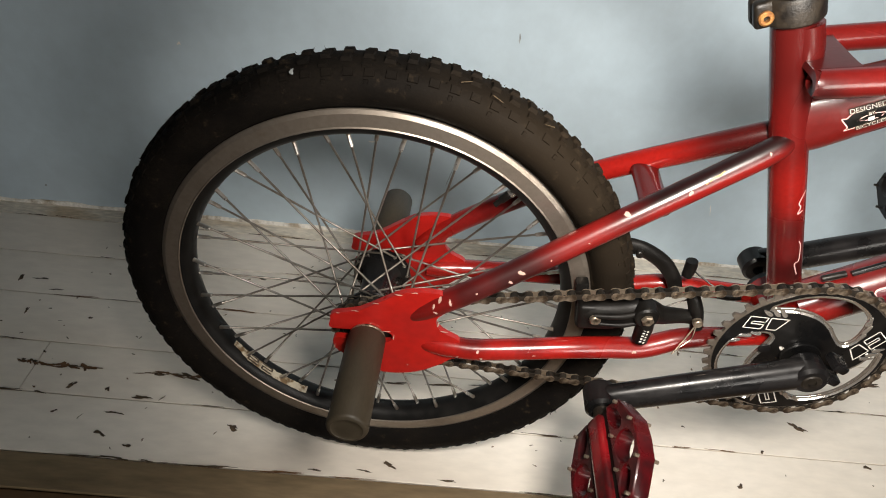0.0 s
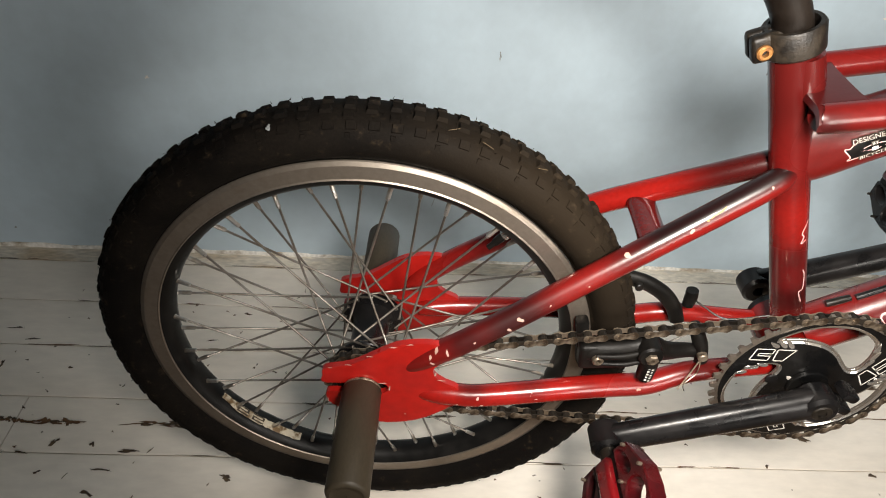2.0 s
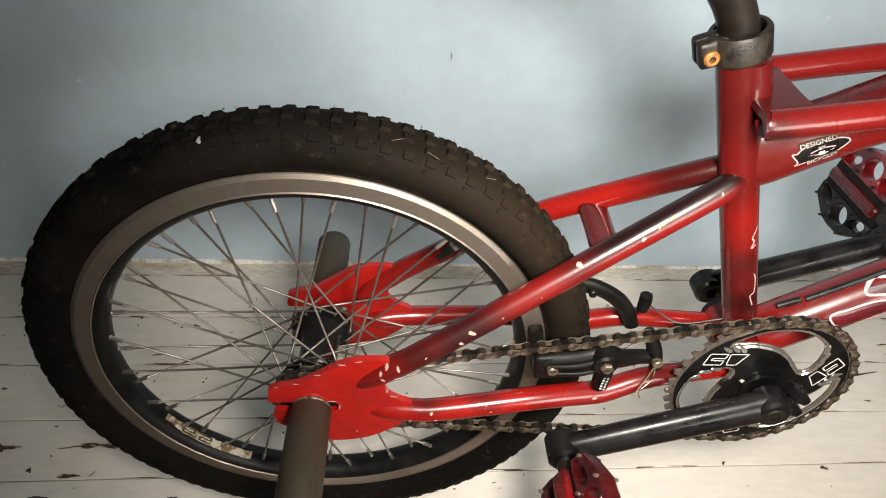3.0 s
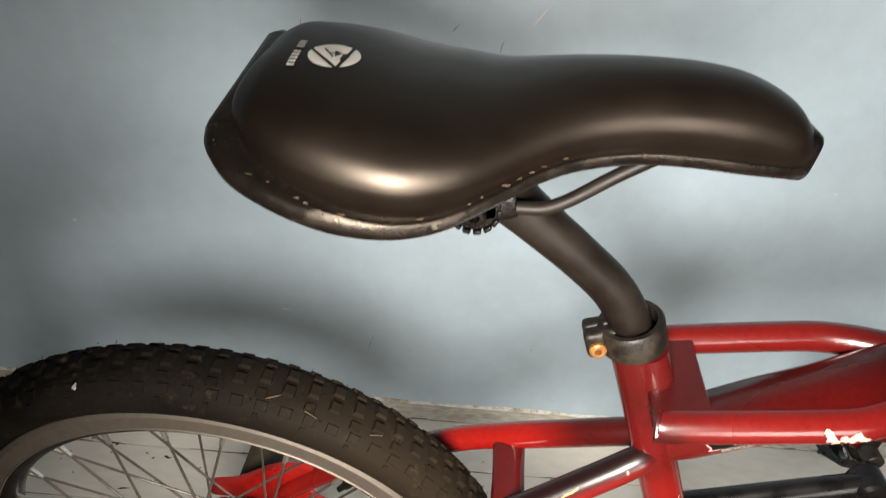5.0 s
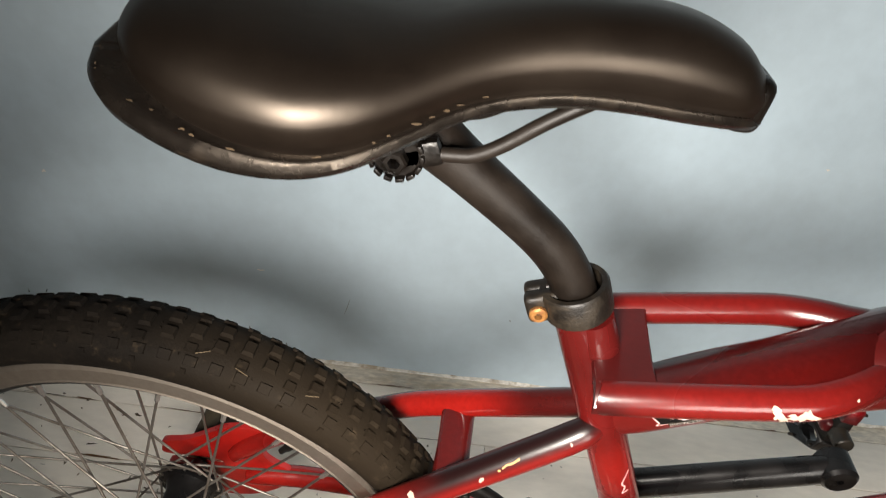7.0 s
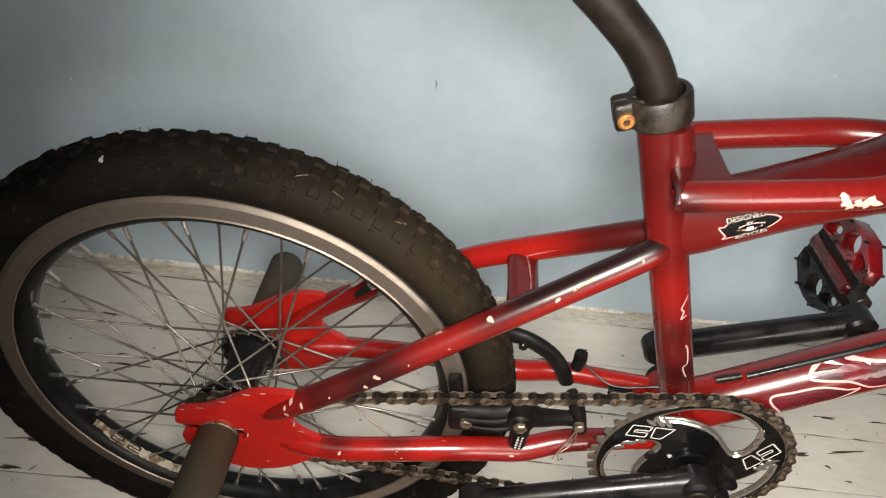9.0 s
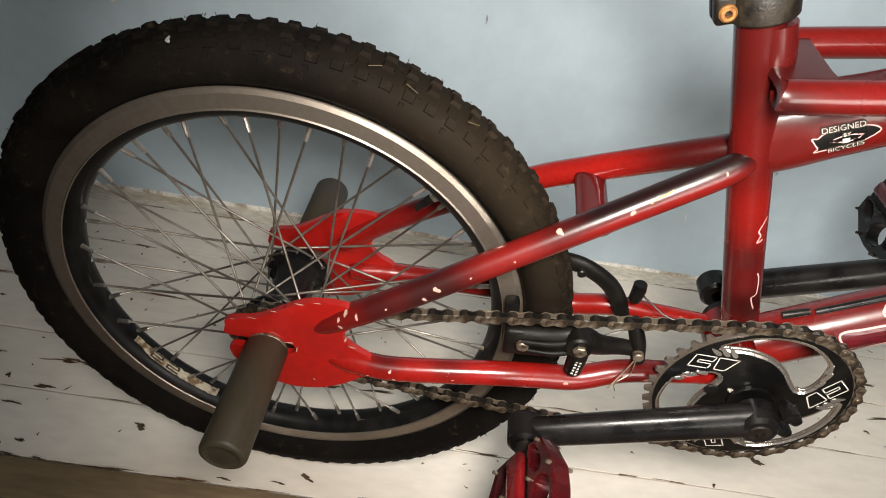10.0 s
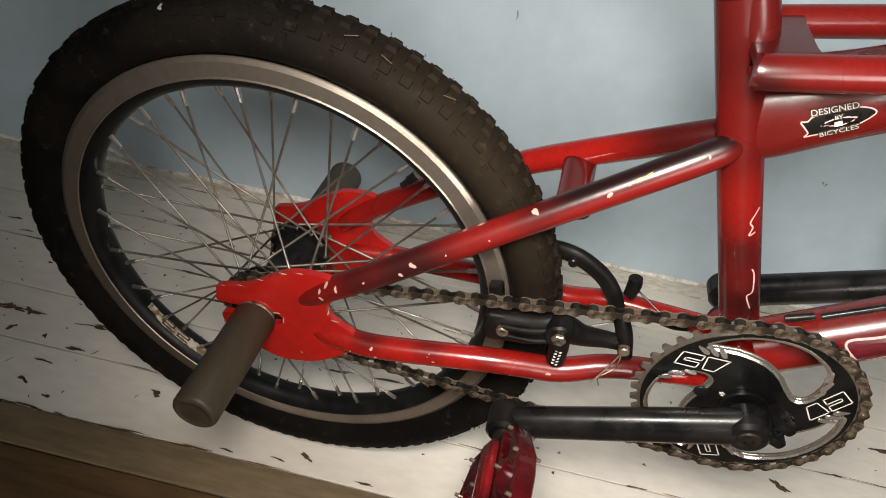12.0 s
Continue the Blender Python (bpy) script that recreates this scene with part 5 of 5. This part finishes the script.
# ---- rear brake ----
brake = part("brake_arm", tube([(0.190, -0.0390, 0.3005, 0.0085), (0.200, -0.0410, 0.3020, 0.0108), (0.222, -0.0430, 0.3065, 0.0118), (0.2455, -0.0430, 0.3130, 0.0130), (0.264, -0.0390, 0.3065, 0.0100), (0.286, -0.0340, 0.3040, 0.0078), (0.301, -0.0330, 0.3030, 0.0072)], 18, 5, flat=0.75), PLASTIC, bike, "black brake arm beside the tyre")
part("arm_rib", tube([(0.202, -0.0510, 0.3060, 0.0024), (0.224, -0.0535, 0.3115, 0.0028), (0.240, -0.0530, 0.3180, 0.0024)], 10, 4), PLASTIC, brake)
part("arm_rib", tube([(0.206, -0.0500, 0.2960, 0.0022), (0.226, -0.0525, 0.3000, 0.0026), (0.240, -0.0525, 0.3050, 0.0022)], 10, 4), PLASTIC, brake)
part("pivot_boss", disc(0.0108, -0.0590, -0.0400, (0.2455, 0, 0.3170), 28, 0.0018, 0.0030), PLASTIC, brake)
part("brake_bolt", disc(0.0056, -0.0625, -0.0585, (0.2455, 0, 0.3170), 6, 0.0008, 0.0020), CHAIN, brake)
part("brake_bolt", disc(0.0050, -0.0545, -0.0490, (0.2036, 0, 0.3020), 14, 0.0012, 0.0020), CHAIN, brake)
sleeve = part("cable_sleeve", tube([(0.2470, -0.0520, 0.3130, 0.0076), (0.2485, -0.0520, 0.3030, 0.0080), (0.2500, -0.0500, 0.2840, 0.0074)], 18, 4), PLASTIC, brake, "black sleeve with worn white print")
for k in range(5):
    bm = bmesh.new()
    for j in range(2):
        x0, z0 = 0.2462 + 0.0032 * j, 0.3050 - k * 0.0036 - (0.001 if j else 0)
        vs = [bm.verts.new((x, -0.0516 - math.sqrt(max(0.0080 ** 2 - (x - 0.2485) ** 2, 1e-6)) - 0.0004, z)) for x, z in ((x0, z0), (x0 + 0.0019, z0), (x0 + 0.0019, z0 - 0.0015), (x0, z0 - 0.0018))]
        bm.faces.new(vs)
    part("print_bar", bm, PRINT, sleeve, smooth=0)
part("pad_holder", box((0.036, 0.015, 0.029), pose(0.207, -0.0400, 0.2990, 0, -8, 0), 0.005, segs=3), PLASTIC, brake)
for s in (-1, 1):
    a = radians(12)
    m = Matrix.Translation(HUB) @ pose(0, 0, 0, 0, -12, 0) @ pose(0.2005, s * 0.0215, 0)
    part("brake_pad", box((0.012, 0.011, 0.056), m, 0.003), PLASTIC, bike, "black rubber brake block on the rim")
part("brake_arm", tube([(0.200, 0.0340, 0.2960, 0.0080), (0.222, 0.0330, 0.3240, 0.0085), (0.247, 0.0260, 0.3310, 0.0088), (0.272, 0.0230, 0.3210, 0.0085), (0.288, 0.0210, 0.3050, 0.0078), (0.297, 0.0190, 0.2880, 0.0070)], 16, 5, flat=0.7), PLASTIC, bike, "black curved far brake arm")
part("arm_bolt", disc(0.0040, 0.0130, 0.0190, (0.2470, 0, 0.3310), 10, 0.0008), GREASE, bike)
part("cable_hook", tube([(0.3010, 0.0200, 0.3080, 0.0052), (0.3020, 0.0215, 0.3180, 0.0062), (0.3010, 0.0220, 0.3260, 0.0058)], 14, 4), PLASTIC, bike, "black brake cable hook")
part("cable_anchor", tube([(0.2860, -0.0280, 0.3320, 0.0048), (0.2905, -0.0310, 0.3245, 0.0062), (0.2970, -0.0335, 0.3110, 0.0066), (0.3030, -0.0350, 0.2930, 0.0058)], 14, 4), PLASTIC, bike)
part("anchor_bolt", disc(0.0045, -0.0450, -0.0380, (0.2985, 0, 0.3050), 10, 0.0010), CHAIN, bike)
part("brake_spring", tube([(0.254, -0.040, 0.309, 0.0008), (0.272, -0.032, 0.3135, 0.0008), (0.292, -0.026, 0.3200, 0.0008)], 6, 4), SPOKE, bike)
part("brake_cable", tube([(0.3020, 0.0215, 0.3180, 0.0009), (0.3150, 0.0150, 0.3120, 0.0009), (0.3350, 0.0050, 0.3080, 0.0009), (0.372, 0.0, 0.3220, 0.0009)], 6, 5), GREASE, bike, "thin brake cable")
part("frayed_cable", tube([(0.298, -0.042, 0.303, 0.0007), (0.292, -0.047, 0.290, 0.0007), (0.282, -0.055, 0.274, 0.0007)], 6, 4), CHAIN, bike)
part("frayed_cable", tube([(0.298, -0.042, 0.303, 0.0005), (0.296, -0.049, 0.291, 0.0005), (0.286, -0.054, 0.281, 0.0005), (0.288, -0.056, 0.274, 0.0005)], 6, 4), CHAIN, bike)
part("cable_end", tube([(0.330, 0.004, 0.3030, 0.0040), (0.339, 0.001, 0.3050, 0.0044), (0.349, -0.002, 0.3090, 0.0038)], 12, 4), PLASTIC, bike, "black plastic cable end")
part("cable_housing", tube([(0.432, -0.004, 0.3545, 0.0028), (0.500, -0.004, 0.4010, 0.0028), (0.600, -0.004, 0.4730, 0.0028), (0.720, -0.004, 0.5580, 0.0028)], 10, 3), BLACK, bike, "black cable housing along the down tube")
part("cable_stop", tube([(0.410, -0.003, 0.3435, 0.0030), (0.418, -0.003, 0.3475, 0.0034), (0.428, -0.003, 0.3530, 0.0030)], 10, 3), GREASE, bike)

# ---- prints and chips on the frame ----
def frame_outline(name, pts, width, surf, material, parent, closed=True, per=6):
    loop = smooth_loop(pts, per) if closed else [tuple(p[:2]) for p in spline([(x, z) for x, z in pts], per)]
    if closed:
        loop = loop + [loop[0]]
    return part(name, strip_on(loop, width, surf), material, parent, smooth=0)


down_tube = bpy.data.objects["down_tube"]
SHAPE_A = [(0.449, 0.349), (0.463, 0.3600), (0.482, 0.3720), (0.500, 0.3760), (0.507, 0.3790), (0.498, 0.3640), (0.480, 0.3450), (0.466, 0.3300), (0.462, 0.3370)]
SHAPE_B = [(0.470, 0.3345), (0.476, 0.3450), (0.492, 0.3570), (0.484, 0.3440)]
SHAPE_C = [(0.472, 0.3740), (0.482, 0.3890), (0.500, 0.3985), (0.520, 0.4080), (0.545, 0.4290), (0.548, 0.4130), (0.530, 0.3920), (0.515, 0.3830), (0.498, 0.3830)]
part("print_fill", patch_on(smooth_loop(SHAPE_A, 3), dt_surf, 0.0003), MAROON, down_tube, smooth=0)
part("print_fill", patch_on(smooth_loop(SHAPE_C, 3), dt_surf, 0.0003), MAROON, down_tube, smooth=0)
for shp in (SHAPE_A, SHAPE_B, SHAPE_C):
    frame_outline("print_outline", shp, 0.0017, dt_surf, PINK_PRINT, down_tube)

def tt_surf(x, z):
    zc, hh, hw = tt_at(x)
    return -hw * math.sqrt(max(1.0 - ((z - zc) / hh) ** 2, 0.02))


top_tube = bpy.data.objects["top_tube"]
BADGE = [(0.3420, 0.5045), (0.3450, 0.5060), (0.3470, 0.5100), (0.3560, 0.5175), (0.3680, 0.5225), (0.3745, 0.5225), (0.3755, 0.5195), (0.3700, 0.5110), (0.3620, 0.5050), (0.3520, 0.4985), (0.3480, 0.4960), (0.3485, 0.4990), (0.3455, 0.5015)]
part("badge_fill", patch_on(smooth_loop(BADGE, 3), tt_surf, 0.0004), RING_BLACK, top_tube, smooth=0)
frame_outline("badge_outline", BADGE, 0.0008, tt_surf, PINK_PRINT, top_tube)
frame_outline("badge_outline", [(0.3530, 0.5055), (0.3580, 0.5120), (0.3680, 0.5160), (0.3640, 0.5100)], 0.0007, tt_surf, PINK_PRINT, top_tube, per=2)
for word, cx, cz, size, turn_ in (("DESIGNED", 0.3548, 0.5172, 0.0052, -30), ("BY", 0.3588, 0.5135, 0.0036, -30), ("BICYCLES", 0.3632, 0.5052, 0.0048, -34)):
    for grow, tint, lift in ((0.0007, GAP, 0.0009), (0.0, PRINT, 0.0013)):
        bm = letters(word, size, grow=grow)
        bmesh.ops.transform(bm, verts=bm.verts, matrix=pose(cx, 0, cz, 90, turn_, 0))
        for v in bm.verts:
            v.co.y = tt_surf(v.co.x, v.co.z) - lift
        part("badge_word", bm, tint, top_tube, smooth=0)
part("badge_mark", strip_on([(0.3590, 0.5085), (0.3625, 0.5105)], 0.0032, tt_surf, lift=0.0010), PRINT, top_tube, smooth=0)
frame_outline("print_outline", [(0.3480, 0.4380), (0.3462, 0.4272), (0.3495, 0.4232), (0.3495, 0.4169), (0.3530, 0.4195)], 0.0010, st_surf, PINK_PRINT, seat_tube, closed=False)
frame_outline("print_outline", [(0.3640, 0.3890), (0.3680, 0.3834), (0.3730, 0.3691), (0.3705, 0.3646), (0.3775, 0.3536)], 0.0010, st_surf, PINK_PRINT, seat_tube, closed=False)

stays = [o for o in bpy.data.objects if o.name.startswith("seatstay") and "bridge" not in o.name]
near_stay = stays[0]


def stay_surf(rows):
    def depth(x, z):
        best = min(range(len(rows) - 1), key=lambda i: abs((rows[i][0] + rows[i + 1][0]) / 2 - x))
        a, b = rows[best], rows[best + 1]
        return on_tube(a[:3], b[:3], a[3])(x, z)
    return depth


ss_surf, cs_surf = stay_surf(SS), stay_surf(CS)
for x, z, a, b in ((0.2481, 0.4357, 0.0040, 0.0040), (0.2040, 0.4110, 0.0060, 0.0032), (0.1274, 0.3520, 0.0060, 0.0042), (0.1200, 0.3421, 0.0045, 0.0032), (0.0530, 0.3020, 0.0036, 0.0030), (0.0575, 0.3055, 0.0040, 0.0050), (0.0625, 0.3130, 0.0030, 0.0052), (0.0716, 0.3145, 0.0030, 0.0056), (0.0600, 0.3005, 0.0045, 0.0032), (0.3000, 0.4725, 0.0022, 0.0024), (0.1500, 0.3665, 0.0018, 0.0018), (0.0930, 0.3280, 0.0022, 0.0018), (0.1780, 0.3850, 0.0016, 0.0014)):
    part("paint_chip", patch_on([(x + u, z + v) for u, v in flake(rng, a * 0.9, b * 0.9, 9, 0.26)], ss_surf, 0.0006), CHIPPED, near_stay, smooth=0)
near_cs = [o for o in bpy.data.objects if o.name == "chainstay"][0]
for x, z, a, b in ((0.0930, 0.2430, 0.0060, 0.0030), (0.1080, 0.2490, 0.0030, 0.0026), (0.1010, 0.2465, 0.0030, 0.0022), (0.1560, 0.2580, 0.0028, 0.0025), (0.0960, 0.2545, 0.0038, 0.0028), (0.1035, 0.2560, 0.0026, 0.0028), (0.0990, 0.2515, 0.0030, 0.0022), (0.1510, 0.2630, 0.0026, 0.0022), (0.0860, 0.2470, 0.0030, 0.0020), (0.248, 0.2700, 0.004, 0.003)):
    part("paint_chip", patch_on([(x + u, z + v) for u, v in flake(rng, a, b, 9, 0.3)], cs_surf, 0.0003), CHIPPED, near_cs, smooth=0)
sd_surf = stay_surf(SIDE)
for x, z, a, b in ((0.3868, 0.5588, 0.0026, 0.0024), (0.3892, 0.5556, 0.0032, 0.0030), (0.3925, 0.5536, 0.0026, 0.0026), (0.3990, 0.5562, 0.0050, 0.0034), (0.4050, 0.5584, 0.0052, 0.0036), (0.4190, 0.5628, 0.0030, 0.0030), (0.4235, 0.5646, 0.0026, 0.0024), (0.4285, 0.5668, 0.0028, 0.0030)):
    for dx, dz, q in ((0, 0, 1.0), (-0.55, 0.3, 0.6), (0.5, -0.25, 0.65)):
        part("paint_chip", patch_on([(x + dx * a + u, z + dz * b + v) for u, v in flake(rng, a * q * 1.5, b * q * 1.5, 13, 0.40)], sd_surf, 0.0007), CHIP_SILVER, side_tube, smooth=0)
for pts, w in (([(0.2600, 0.4462), (0.2625, 0.4490), (0.2660, 0.4512), (0.2700, 0.4550)], 0.0011), ([(0.2575, 0.4440), (0.2592, 0.4450)], 0.0012)):
    part("scratch", strip_on(pts, w, ss_surf, lift=0.0004), SCRATCH, near_stay, "bare yellowish scratch in the paint", 0)
near_drop = bpy.data.objects["dropout"]
for x, z, a, b in ((-0.0280, 0.2790, 0.0030, 0.0010), (-0.0120, 0.2845, 0.0060, 0.0009), (0.0060, 0.2970, 0.0050, 0.0010), (0.0260, 0.3108, 0.0085, 0.0012), (0.0400, 0.3155, 0.0060, 0.0012), (0.0180, 0.2625, 0.0070, 0.0016), (0.0245, 0.2560, 0.0016, 0.0060), (0.0050, 0.2635, 0.0050, 0.0014), (0.0640, 0.2795, 0.0016, 0.0050), (0.0700, 0.2715, 0.0060, 0.0014), (0.0400, 0.2200, 0.0016, 0.0014), (-0.0310, 0.2340, 0.0012, 0.0050)):
    part("paint_chip", patch_on([(x + u, z + v) for u, v in flake(rng, a, b, 11, 0.4)], lambda x, z: -0.0605, 0.0004), CHIPPED, near_drop, smooth=0)
